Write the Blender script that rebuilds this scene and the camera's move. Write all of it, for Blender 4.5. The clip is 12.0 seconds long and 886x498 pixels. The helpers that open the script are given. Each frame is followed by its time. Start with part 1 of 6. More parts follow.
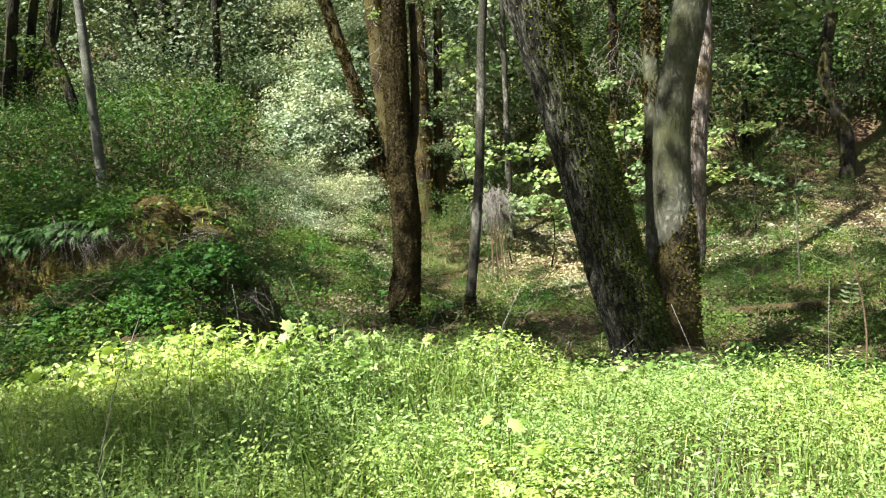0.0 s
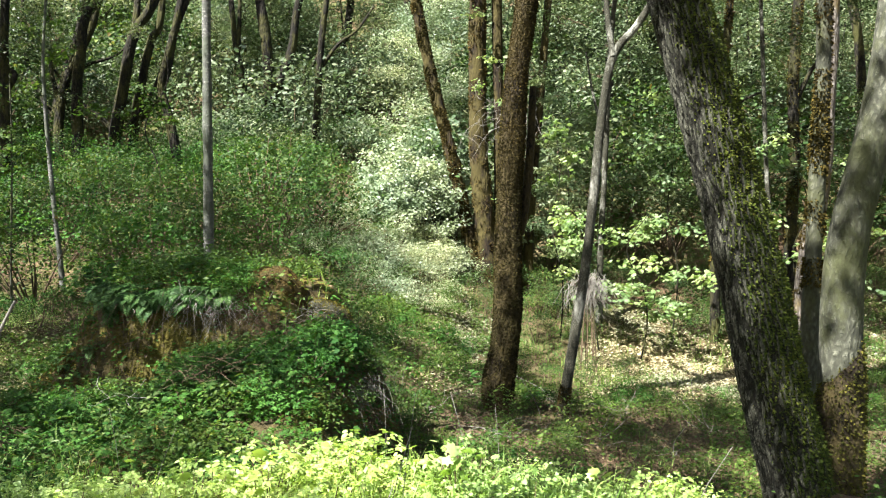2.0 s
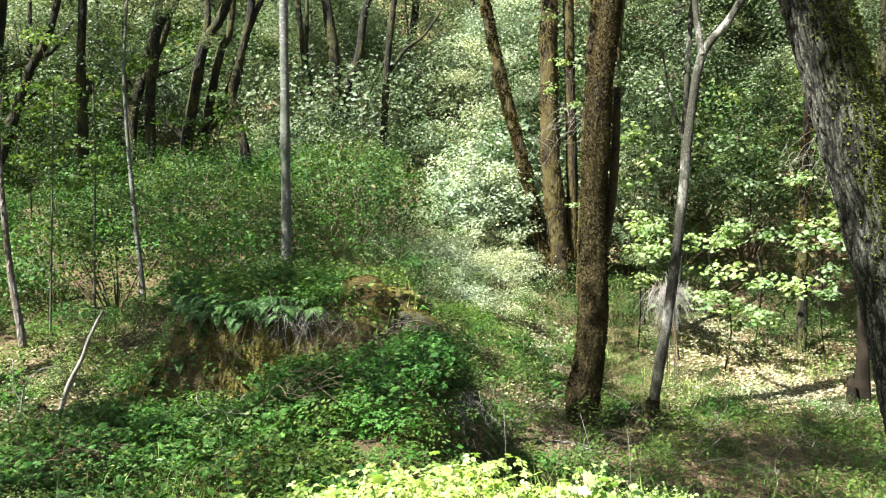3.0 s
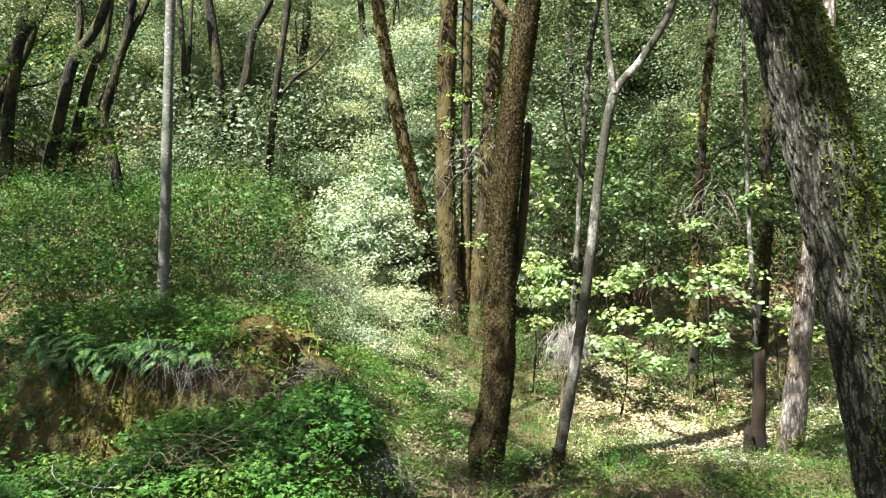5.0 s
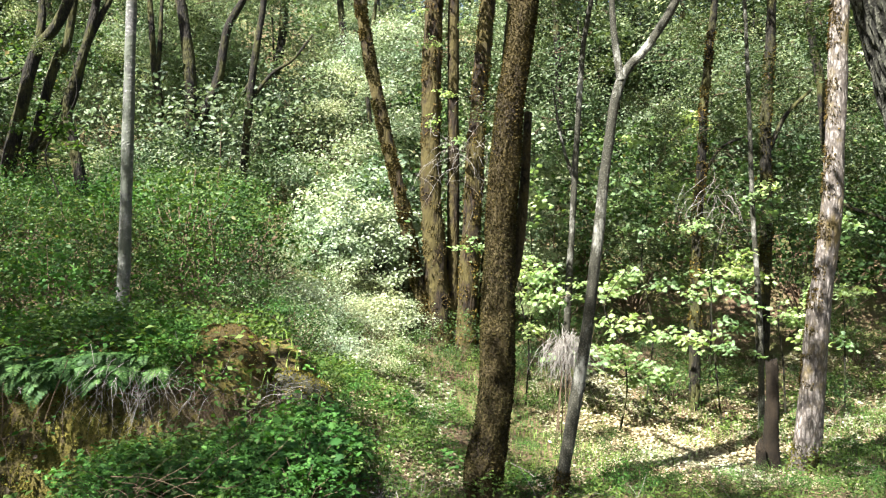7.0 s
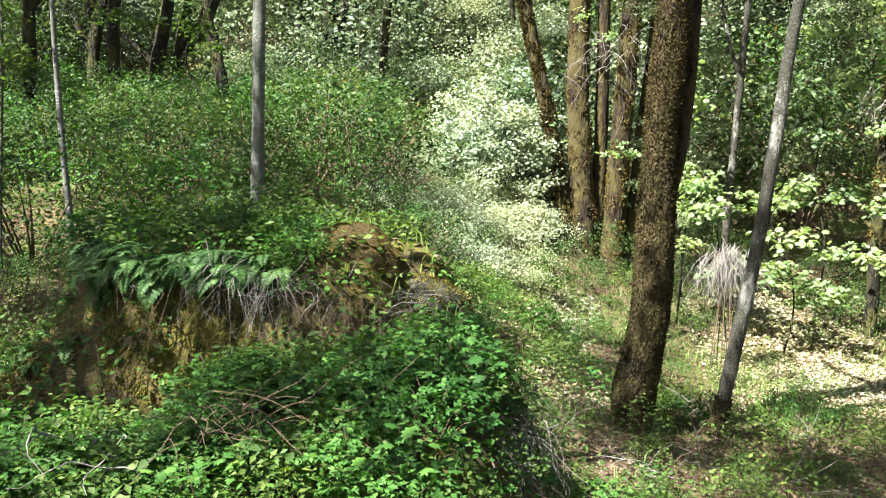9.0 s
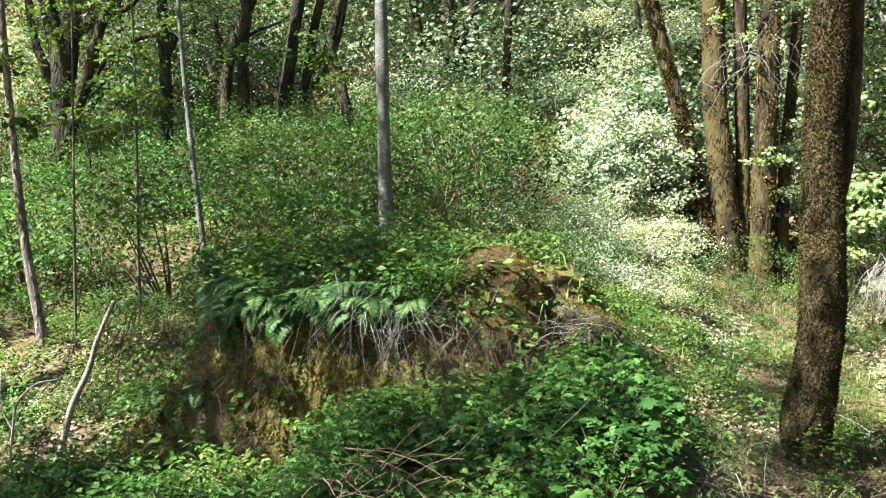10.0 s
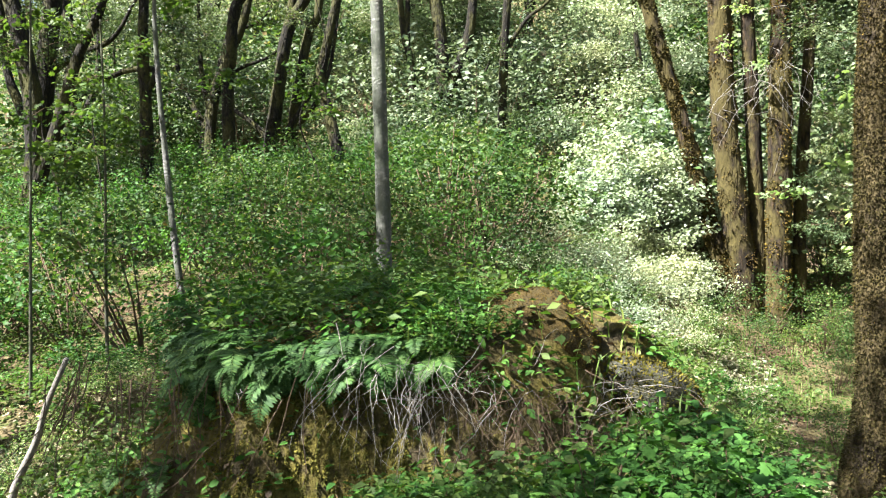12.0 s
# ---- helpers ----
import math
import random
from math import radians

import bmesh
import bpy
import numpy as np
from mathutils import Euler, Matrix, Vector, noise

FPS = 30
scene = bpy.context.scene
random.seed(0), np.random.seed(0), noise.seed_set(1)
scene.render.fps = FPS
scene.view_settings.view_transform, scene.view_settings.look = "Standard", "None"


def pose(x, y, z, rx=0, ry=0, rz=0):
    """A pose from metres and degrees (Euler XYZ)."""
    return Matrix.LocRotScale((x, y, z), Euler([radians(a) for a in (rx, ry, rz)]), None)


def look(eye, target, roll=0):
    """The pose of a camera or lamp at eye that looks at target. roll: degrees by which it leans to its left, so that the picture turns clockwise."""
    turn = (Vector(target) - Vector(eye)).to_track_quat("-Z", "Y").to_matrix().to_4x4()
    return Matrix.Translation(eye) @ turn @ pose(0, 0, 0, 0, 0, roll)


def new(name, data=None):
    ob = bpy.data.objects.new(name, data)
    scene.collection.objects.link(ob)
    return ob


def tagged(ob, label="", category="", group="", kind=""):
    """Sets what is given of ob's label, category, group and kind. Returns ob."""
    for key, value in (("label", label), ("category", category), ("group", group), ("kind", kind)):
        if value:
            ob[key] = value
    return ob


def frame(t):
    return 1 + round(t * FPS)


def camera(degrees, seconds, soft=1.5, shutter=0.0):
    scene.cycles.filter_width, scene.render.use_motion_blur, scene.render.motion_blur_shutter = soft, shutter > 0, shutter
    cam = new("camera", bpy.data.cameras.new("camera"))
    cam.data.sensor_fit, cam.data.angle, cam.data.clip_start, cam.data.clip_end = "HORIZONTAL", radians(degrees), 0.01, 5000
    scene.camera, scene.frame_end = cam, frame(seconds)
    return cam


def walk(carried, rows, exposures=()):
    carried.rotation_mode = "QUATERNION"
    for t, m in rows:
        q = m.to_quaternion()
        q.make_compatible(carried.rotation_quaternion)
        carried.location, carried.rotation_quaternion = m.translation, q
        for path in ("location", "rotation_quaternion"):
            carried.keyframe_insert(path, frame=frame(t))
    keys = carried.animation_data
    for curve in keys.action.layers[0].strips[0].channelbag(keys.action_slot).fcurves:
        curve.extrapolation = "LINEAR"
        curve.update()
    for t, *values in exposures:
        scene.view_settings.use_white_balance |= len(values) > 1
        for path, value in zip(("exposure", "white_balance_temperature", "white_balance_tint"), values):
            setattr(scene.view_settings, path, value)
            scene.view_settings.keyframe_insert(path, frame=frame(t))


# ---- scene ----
cam = camera(55.9, 12.0, 1.2)
METRES, EYE, TILT, LEAN, TURN = 6.5, 1.6, -6.0, 5.0, 0.0
ROWS = [
    (0.0, 0.0, 0.0, 0.0, 0.0, 0.0, 0.0),
    (0.5, -0.0215, 0.0076, 0.0324, -0.2, -1.9, 1.61),
    (1.0, -0.0619, 0.0049, 0.0475, 0.07, -1.51, 0.65),
    (1.5, -0.0879, 0.0159, 0.0539, -0.64, 0.19, -2.25),
    (2.0, -0.119, 0.0414, 0.0532, 3.78, 3.89, -5.42),
    (2.5, -0.1531, 0.0676, 0.0528, 8.05, 3.92, -5.48),
    (3.0, -0.1886, 0.0886, 0.0561, 7.61, 3.89, -5.46),
    (3.5, -0.2078, 0.1169, 0.0596, 3.31, 4.58, -5.19),
    (5.5, -0.2729, 0.2718, 0.0639, -1.1, 7.92, -6.17),
    (6.0, -0.2802, 0.3113, 0.0647, -1.05, 8.03, -6.25),
    (6.5, -0.2858, 0.3665, 0.0661, -2.59, 8.21, -5.82),
    (8.5, -0.2929, 0.5267, 0.0625, 0.73, 4.15, -6.08),
    (9.0, -0.3013, 0.5641, 0.0597, 6.9, 1.11, -7.48),
    (9.5, -0.3122, 0.6106, 0.061, 13.65, 1.82, -6.09),
    (10.0, -0.3342, 0.6481, 0.0611, 15.64, 1.72, -5.4),
    (10.5, -0.3611, 0.6825, 0.064, 15.46, 1.81, -4.87),
    (11.0, -0.3764, 0.7177, 0.0622, 14.61, 1.86, -4.85),
    (11.5, -0.3956, 0.7696, 0.0622, 15.46, 4.88, -4.49),
    (12.0, -0.4105, 0.8025, 0.0639, 14.84, 4.68, -4.73),
]
walk(cam, [(t, pose(0, 0, EYE, TILT, LEAN, TURN) @ pose(METRES * x, METRES * y, METRES * z, 90 + pitch, roll, yaw)) for t, x, y, z, yaw, pitch, roll in ROWS],
     exposures=[(0.0, 2.33, 6500, 10), (1.5, 2.5, 6450, 10), (2.5, 2.83, 6250, 10), (5.5, 2.87, 6280, 12), (8.5, 3.03, 6250, 13), (12.0, 3.08, 6250, 13)])

import collections

# ---- world and sun ----
SUN_TO = Vector((-0.44, -0.42, 0.79)).normalized()     # direction towards the sun
world = bpy.data.worlds.new("sky_world")
scene.world = world
world.use_nodes = True
wn = world.node_tree
sky = wn.nodes.new("ShaderNodeTexSky")
sky.sky_type, sky.sun_disc = "NISHITA", False
sky.air_density, sky.dust_density, sky.ozone_density = 0.8, 3.0, 0.6
sky.sun_elevation = math.asin(SUN_TO.z)
sky.sun_rotation = math.atan2(SUN_TO.x, SUN_TO.y)
wn.links.new(sky.outputs["Color"], wn.nodes["Background"].inputs["Color"])
wn.nodes["Background"].inputs["Strength"].default_value = 0.045
sun = new("sun", bpy.data.lights.new("sun", "SUN"))
sun.data.energy, sun.data.angle, sun.data.color = 5.0, radians(0.55), (1.0, 0.965, 0.9)
sun.matrix_world = look((0, 0, 40), Vector((0, 0, 40)) - SUN_TO)

# ---- materials ----
def node(nt, kind, **values):
    nd = nt.nodes.new(kind)
    for key, value in values.items():
        nd.inputs[key].default_value = value
    return nd


def ramp(nt, fac, stops):
    nd = nt.nodes.new("ShaderNodeValToRGB")
    el = nd.color_ramp.elements
    while len(el) < len(stops):
        el.new(0.5)
    for e, (p, c) in zip(el, stops):
        e.position, e.color = p, (*c, 1)
    nt.links.new(fac, nd.inputs["Fac"])
    return nd.outputs["Color"]


def mix(nt, fac, a, b, blend="MIX"):
    nd = nt.nodes.new("ShaderNodeMix")
    nd.data_type, nd.blend_type = "RGBA", blend
    for sock, v in ((nd.inputs[0], fac), (nd.inputs[6], a), (nd.inputs[7], b)):
        if isinstance(v, (int, float)):
            sock.default_value = v
        elif isinstance(v, tuple):
            sock.default_value = (*v, 1)
        else:
            nt.links.new(v, sock)
    return nd.outputs[2]


def begin(name):
    m = bpy.data.materials.new(name)
    m.use_nodes = True
    nt = m.node_tree
    return m, nt, nt.nodes["Principled BSDF"], nt.nodes["Material Output"]


def noise_of(nt, scale, detail=5.0, stretch=(1, 1, 1), rough=0.6):
    tc = nt.nodes.new("ShaderNodeTexCoord")
    mp = nt.nodes.new("ShaderNodeMapping")
    mp.inputs["Scale"].default_value = stretch
    nt.links.new(tc.outputs["Object"], mp.inputs["Vector"])
    nz = node(nt, "ShaderNodeTexNoise", Scale=scale, Detail=detail, Roughness=rough)
    nt.links.new(mp.outputs["Vector"], nz.inputs["Vector"])
    return nz.outputs["Fac"], mp.outputs["Vector"]


def bump_into(nt, shader, height, strength, distance):
    b = node(nt, "ShaderNodeBump", Strength=strength, Distance=distance)
    nt.links.new(height, b.inputs["Height"])
    nt.links.new(b.outputs["Normal"], shader.inputs["Normal"])


def leaf_material(name, stops, rough=0.6, translucent=0.4, spec=0.22, light=(1.35, 1.4, 0.75)):
    """Leaves: each takes its own tone; part of the light passes through."""
    m, nt, sh, out = begin(name)
    geo, info = nt.nodes.new("ShaderNodeNewGeometry"), nt.nodes.new("ShaderNodeObjectInfo")
    col = ramp(nt, geo.outputs["Random Per Island"], stops)
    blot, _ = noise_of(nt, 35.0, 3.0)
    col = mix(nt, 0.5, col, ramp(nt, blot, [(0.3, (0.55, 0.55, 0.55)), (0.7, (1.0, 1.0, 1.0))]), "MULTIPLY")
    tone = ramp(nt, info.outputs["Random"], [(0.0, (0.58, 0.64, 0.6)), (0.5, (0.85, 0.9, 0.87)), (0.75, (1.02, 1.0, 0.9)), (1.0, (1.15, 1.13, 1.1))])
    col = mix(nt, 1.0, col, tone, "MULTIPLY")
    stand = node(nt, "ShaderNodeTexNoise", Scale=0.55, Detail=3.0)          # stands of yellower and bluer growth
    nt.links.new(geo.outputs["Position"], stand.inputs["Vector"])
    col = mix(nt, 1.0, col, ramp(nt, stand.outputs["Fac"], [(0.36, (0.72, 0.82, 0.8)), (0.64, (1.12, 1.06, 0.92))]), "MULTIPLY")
    nt.links.new(col, sh.inputs["Base Color"])
    sh.inputs["Roughness"].default_value = rough
    sh.inputs["Specular IOR Level"].default_value = spec
    tr = nt.nodes.new("ShaderNodeBsdfTranslucent")
    nt.links.new(mix(nt, 1.0, col, light, "MULTIPLY"), tr.inputs["Color"])
    mx = node(nt, "ShaderNodeMixShader", Fac=translucent)
    nt.links.new(sh.outputs[0], mx.inputs[1])
    nt.links.new(tr.outputs[0], mx.inputs[2])
    nt.links.new(mx.outputs[0], out.inputs["Surface"])
    return m


def bark_material(name, dark, light, moss, amount, furrow=16.0, stretch=0.22, side=None, depth=0.03, sharp=0.18):
    """Bark: furrows that run up the trunk, pale lichen blotches and moss."""
    m, nt, sh, out = begin(name)
    fine, vec = noise_of(nt, 30.0, 6.0, (1, 1, 0.5))
    warp = mix(nt, 0.03, mix(nt, 0.07, vec, node_colour(nt, vec, 4.0)), node_colour(nt, vec, 26.0))
    vo = node(nt, "ShaderNodeTexVoronoi", Scale=furrow)
    vo.feature = "DISTANCE_TO_EDGE"
    mp = nt.nodes.new("ShaderNodeMapping")
    mp.inputs["Scale"].default_value = (1, 1, stretch * 2)
    nt.links.new(warp, mp.inputs["Vector"])
    nt.links.new(mp.outputs["Vector"], vo.inputs["Vector"])
    crack = node(nt, "ShaderNodeTexVoronoi", Scale=furrow * 2.6)
    crack.feature = "DISTANCE_TO_EDGE"
    nt.links.new(mp.outputs["Vector"], crack.inputs["Vector"])
    ridge = ramp(nt, vo.outputs["Distance"], [(0.0, (0, 0, 0)), (sharp * 0.35, (0.12, 0.12, 0.12)), (sharp, (1, 1, 1))])
    ridge = mix(nt, 0.6, ridge, ramp(nt, crack.outputs["Distance"], [(0.0, (0.25, 0.25, 0.25)), (0.2, (1, 1, 1))]), "MULTIPLY")
    col = mix(nt, ridge, dark, light)
    col = mix(nt, 0.8, col, ramp(nt, fine, [(0.3, (0.35, 0.35, 0.35)), (0.7, (1.15, 1.1, 1.05))]), "MULTIPLY")
    patch, _ = noise_of(nt, 2.2, 6.0, (1, 1, 0.6), 0.7)
    mask = ramp(nt, patch, [(0.62 - amount * 0.4, (0, 0, 0)), (0.74 - amount * 0.4, (1, 1, 1))])
    if side is not None:
        geo = nt.nodes.new("ShaderNodeNewGeometry")
        dot = nt.nodes.new("ShaderNodeVectorMath")
        dot.operation = "DOT_PRODUCT"
        dot.inputs[1].default_value = side
        nt.links.new(geo.outputs["Normal"], dot.inputs[0])
        add = nt.nodes.new("ShaderNodeMath")
        add.operation = "MULTIPLY_ADD"
        add.inputs[1].default_value = 0.9
        nt.links.new(patch, add.inputs[2])
        nt.links.new(dot.outputs["Value"], add.inputs[0])
        mask = ramp(nt, add.outputs[0], [(0.55, (0, 0, 0)), (0.85, (1, 1, 1))])
    tint = ramp(nt, fine, [(0.3, tuple(c * 0.55 for c in moss)), (0.7, moss)])
    col = mix(nt, mask, col, tint)
    nt.links.new(col, sh.inputs["Base Color"])
    sh.inputs["Roughness"].default_value = 0.92
    sh.inputs["Specular IOR Level"].default_value = 0.2
    height = mix(nt, 0.35, ridge, fine)
    bump_into(nt, sh, height, 1.0, depth)
    return m


def node_colour(nt, vec, scale):
    nz = node(nt, "ShaderNodeTexNoise", Scale=scale, Detail=4.0)
    nt.links.new(vec, nz.inputs["Vector"])
    return nz.outputs["Color"]


def earth_material(name, stops, scale=1.3, fine_scale=28.0, bump=0.05, second=None):
    """Soil, litter and moss: broad patches under a fine grain."""
    m, nt, sh, out = begin(name)
    broad, _ = noise_of(nt, scale, 7.0, (1, 1, 1), 0.65)
    fine, _ = noise_of(nt, fine_scale, 8.0, (1, 1, 1), 0.7)
    col = ramp(nt, broad, stops)
    if second:
        other, _ = noise_of(nt, scale * 3.1, 6.0, (1, 1, 1), 0.7)
        col = mix(nt, ramp(nt, other, [(0.48, (0, 0, 0)), (0.62, (1, 1, 1))]), col, second)
    col = mix(nt, 0.8, col, ramp(nt, fine, [(0.3, (0.35, 0.33, 0.3)), (0.68, (1.15, 1.1, 1.0))]), "MULTIPLY")
    nt.links.new(col, sh.inputs["Base Color"])
    sh.inputs["Roughness"].default_value = 0.95
    sh.inputs["Specular IOR Level"].default_value = 0.15
    bump_into(nt, sh, fine, 1.0, bump)
    return m


M_GROUND = earth_material("forest_floor", [(0.3, (0.07, 0.046, 0.028)), (0.45, (0.14, 0.098, 0.062)), (0.58, (0.085, 0.09, 0.032)), (0.72, (0.21, 0.155, 0.10))], 0.45, 18.0, 0.06, (0.085, 0.105, 0.032))
M_MOUND = earth_material("mossy_earth", [(0.3, (0.042, 0.034, 0.02)), (0.45, (0.095, 0.08, 0.034)), (0.56, (0.15, 0.132, 0.03)), (0.75, (0.09, 0.1, 0.027))], 1.5, 30.0, 0.06, (0.055, 0.046, 0.025))
M_BOULDER = earth_material("mossy_stone", [(0.3, (0.035, 0.028, 0.012)), (0.5, (0.08, 0.058, 0.018)), (0.7, (0.14, 0.095, 0.027))], 3.0, 45.0, 0.04, (0.05, 0.046, 0.018))
M_STONE = earth_material("grey_stone", [(0.3, (0.025, 0.025, 0.016)), (0.5, (0.06, 0.062, 0.05)), (0.7, (0.035, 0.038, 0.015))], 3.0, 40.0, 0.03)
M_OAK = bark_material("furrowed_oak_bark", (0.038, 0.039, 0.029), (0.112, 0.116, 0.088), (0.036, 0.048, 0.01), 0.2, 60.0, 0.35, (1.3, -0.02, 0.0), 0.006, 0.3)
M_FISSURE_SHADE = bark_material("dark_bark_fissure", (0.01, 0.01, 0.007), (0.026, 0.026, 0.018), (0.02, 0.024, 0.006), 0.2, 60.0, 0.35, (1.2, -0.1, 0.0), 0.006, 0.3)
M_PALE = bark_material("pale_lichen_bark", (0.055, 0.058, 0.043), (0.14, 0.146, 0.112), (0.06, 0.065, 0.03), 0.42, 22.0, 0.5, None, 0.012, 0.35)
M_MOSSY = bark_material("moss_grown_bark", (0.012, 0.009, 0.005), (0.05, 0.038, 0.021), (0.056, 0.043, 0.016), 0.6, 22.0, 0.6, None, 0.03, 0.3)
M_DARK = bark_material("dark_oak_bark", (0.008, 0.0075, 0.005), (0.026, 0.023, 0.015), (0.05, 0.05, 0.014), 0.38, 15.0, 0.25, None, 0.03, 0.25)
M_BIRCH = bark_material("white_bark", (0.09, 0.092, 0.088), (0.34, 0.34, 0.32), (0.09, 0.1, 0.075), 0.5, 9.0, 2.4, None, 0.006, 0.4)
M_CLUMP = bark_material("ochre_lichen_bark", (0.012, 0.009, 0.005), (0.052, 0.035, 0.018), (0.055, 0.045, 0.013), 0.5, 12.0, 0.25, None, 0.03, 0.3)
M_GREY = bark_material("weathered_grey_bark", (0.08, 0.07, 0.058), (0.26, 0.24, 0.215), (0.11, 0.085, 0.035), 0.3, 15.0, 0.3, None, 0.02, 0.25)
M_THIN = bark_material("grey_lichen_bark", (0.028, 0.028, 0.019), (0.09, 0.092, 0.07), (0.25, 0.25, 0.21), 0.24, 30.0, 1.3, None, 0.014, 0.4)
M_DEAD = earth_material("dead_wood", [(0.3, (0.12, 0.115, 0.105)), (0.7, (0.29, 0.28, 0.26))], 6.0, 50.0, 0.01)
M_TWIG = earth_material("twig_bark", [(0.3, (0.07, 0.05, 0.035)), (0.7, (0.14, 0.105, 0.07))], 6.0, 50.0, 0.01)
M_ROT = earth_material("rotten_wood", [(0.3, (0.007, 0.006, 0.004)), (0.7, (0.024, 0.018, 0.011))], 5.0, 40.0, 0.03)

# leaves of the open clearing, with sunlight put into their base colour
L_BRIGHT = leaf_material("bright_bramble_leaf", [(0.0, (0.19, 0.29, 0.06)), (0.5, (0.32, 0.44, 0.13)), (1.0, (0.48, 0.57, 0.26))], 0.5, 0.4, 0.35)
# darker counterpart for shaded growth, the shade put into its colour
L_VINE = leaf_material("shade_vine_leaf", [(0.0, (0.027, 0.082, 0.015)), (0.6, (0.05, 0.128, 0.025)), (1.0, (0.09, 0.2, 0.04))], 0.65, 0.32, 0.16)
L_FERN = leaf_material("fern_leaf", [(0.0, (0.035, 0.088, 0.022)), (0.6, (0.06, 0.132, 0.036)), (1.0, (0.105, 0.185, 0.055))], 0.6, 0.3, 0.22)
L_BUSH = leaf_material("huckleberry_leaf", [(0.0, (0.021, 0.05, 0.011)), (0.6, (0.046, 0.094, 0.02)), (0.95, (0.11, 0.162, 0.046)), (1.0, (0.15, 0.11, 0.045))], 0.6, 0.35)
# pale leaf; on the hillside its colour also stands in for sunlight
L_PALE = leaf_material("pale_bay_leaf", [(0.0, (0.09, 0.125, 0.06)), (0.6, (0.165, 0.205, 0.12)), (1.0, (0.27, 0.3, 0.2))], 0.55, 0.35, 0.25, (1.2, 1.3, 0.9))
# pale bay leaves with the sun's glare lifted into the base colour
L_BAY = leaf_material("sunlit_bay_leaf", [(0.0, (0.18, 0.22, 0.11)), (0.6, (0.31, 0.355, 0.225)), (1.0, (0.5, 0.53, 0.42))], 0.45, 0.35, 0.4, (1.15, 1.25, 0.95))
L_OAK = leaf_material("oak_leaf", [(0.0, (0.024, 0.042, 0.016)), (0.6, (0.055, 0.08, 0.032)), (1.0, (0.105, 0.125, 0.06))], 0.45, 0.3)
# maple leaves whitened in base colour to stand for full sun
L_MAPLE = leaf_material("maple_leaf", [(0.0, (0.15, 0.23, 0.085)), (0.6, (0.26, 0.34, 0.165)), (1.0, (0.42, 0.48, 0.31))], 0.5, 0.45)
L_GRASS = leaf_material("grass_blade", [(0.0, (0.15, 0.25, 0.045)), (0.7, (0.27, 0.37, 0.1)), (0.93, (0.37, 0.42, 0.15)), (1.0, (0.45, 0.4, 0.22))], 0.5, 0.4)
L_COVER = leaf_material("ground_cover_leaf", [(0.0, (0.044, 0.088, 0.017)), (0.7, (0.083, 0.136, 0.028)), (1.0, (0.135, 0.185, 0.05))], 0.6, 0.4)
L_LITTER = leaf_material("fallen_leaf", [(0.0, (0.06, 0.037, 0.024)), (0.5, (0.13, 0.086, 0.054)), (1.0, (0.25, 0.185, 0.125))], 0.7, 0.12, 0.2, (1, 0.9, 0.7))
# dry litter whose colour also carries the glare of sunlit ground
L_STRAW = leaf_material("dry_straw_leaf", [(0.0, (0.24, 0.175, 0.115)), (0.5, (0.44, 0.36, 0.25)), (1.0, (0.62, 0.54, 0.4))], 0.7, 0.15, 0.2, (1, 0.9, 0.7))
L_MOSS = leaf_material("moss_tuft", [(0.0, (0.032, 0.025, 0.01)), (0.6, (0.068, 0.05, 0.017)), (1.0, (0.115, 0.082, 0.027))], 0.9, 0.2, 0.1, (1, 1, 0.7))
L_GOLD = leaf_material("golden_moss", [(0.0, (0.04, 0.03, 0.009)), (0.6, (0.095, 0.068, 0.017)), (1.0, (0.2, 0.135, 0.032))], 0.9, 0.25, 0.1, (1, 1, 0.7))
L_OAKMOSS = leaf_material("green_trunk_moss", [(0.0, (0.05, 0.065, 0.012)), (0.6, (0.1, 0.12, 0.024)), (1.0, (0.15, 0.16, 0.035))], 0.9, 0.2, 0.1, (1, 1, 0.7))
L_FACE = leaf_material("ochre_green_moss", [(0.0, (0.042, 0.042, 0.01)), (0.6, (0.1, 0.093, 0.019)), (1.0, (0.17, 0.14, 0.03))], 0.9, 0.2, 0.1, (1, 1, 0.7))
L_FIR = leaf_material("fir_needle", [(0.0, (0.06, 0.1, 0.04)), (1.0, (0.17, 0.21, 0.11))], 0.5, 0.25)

# ---- mesh helpers ----
rng = np.random.default_rng(11)


def mesh_from(name, verts, faces, mats, smooth=False, slots=None):
    me = bpy.data.meshes.new(name)
    verts, faces = np.asarray(verts, np.float32), np.asarray(faces, np.int32)
    n, k = faces.shape
    me.vertices.add(len(verts))
    me.vertices.foreach_set("co", verts.ravel())
    me.loops.add(n * k)
    me.loops.foreach_set("vertex_index", faces.ravel())
    me.polygons.add(n)
    me.polygons.foreach_set("loop_start", np.arange(0, n * k, k, dtype=np.int32))
    for m in (mats if isinstance(mats, (list, tuple)) else [mats]):
        me.materials.append(m)
    if smooth:
        me.polygons.foreach_set("use_smooth", np.ones(n, bool))
    if slots is not None:
        me.polygons.foreach_set("material_index", np.asarray(slots, np.int32))
    me.update(calc_edges=True)
    return me


def joined(pieces):
    vs, fs, at = [], [], 0
    for v, f in pieces:
        vs.append(v)
        fs.append(np.asarray(f) + at)
        at += len(v)
    return np.concatenate(vs), np.concatenate(fs)


def quads_to_tris(f):
    f = np.asarray(f)
    return np.concatenate([f[:, [0, 1, 2]], f[:, [0, 2, 3]]])


def unit(a):
    return a / (np.linalg.norm(a, axis=-1, keepdims=True) + 1e-9)


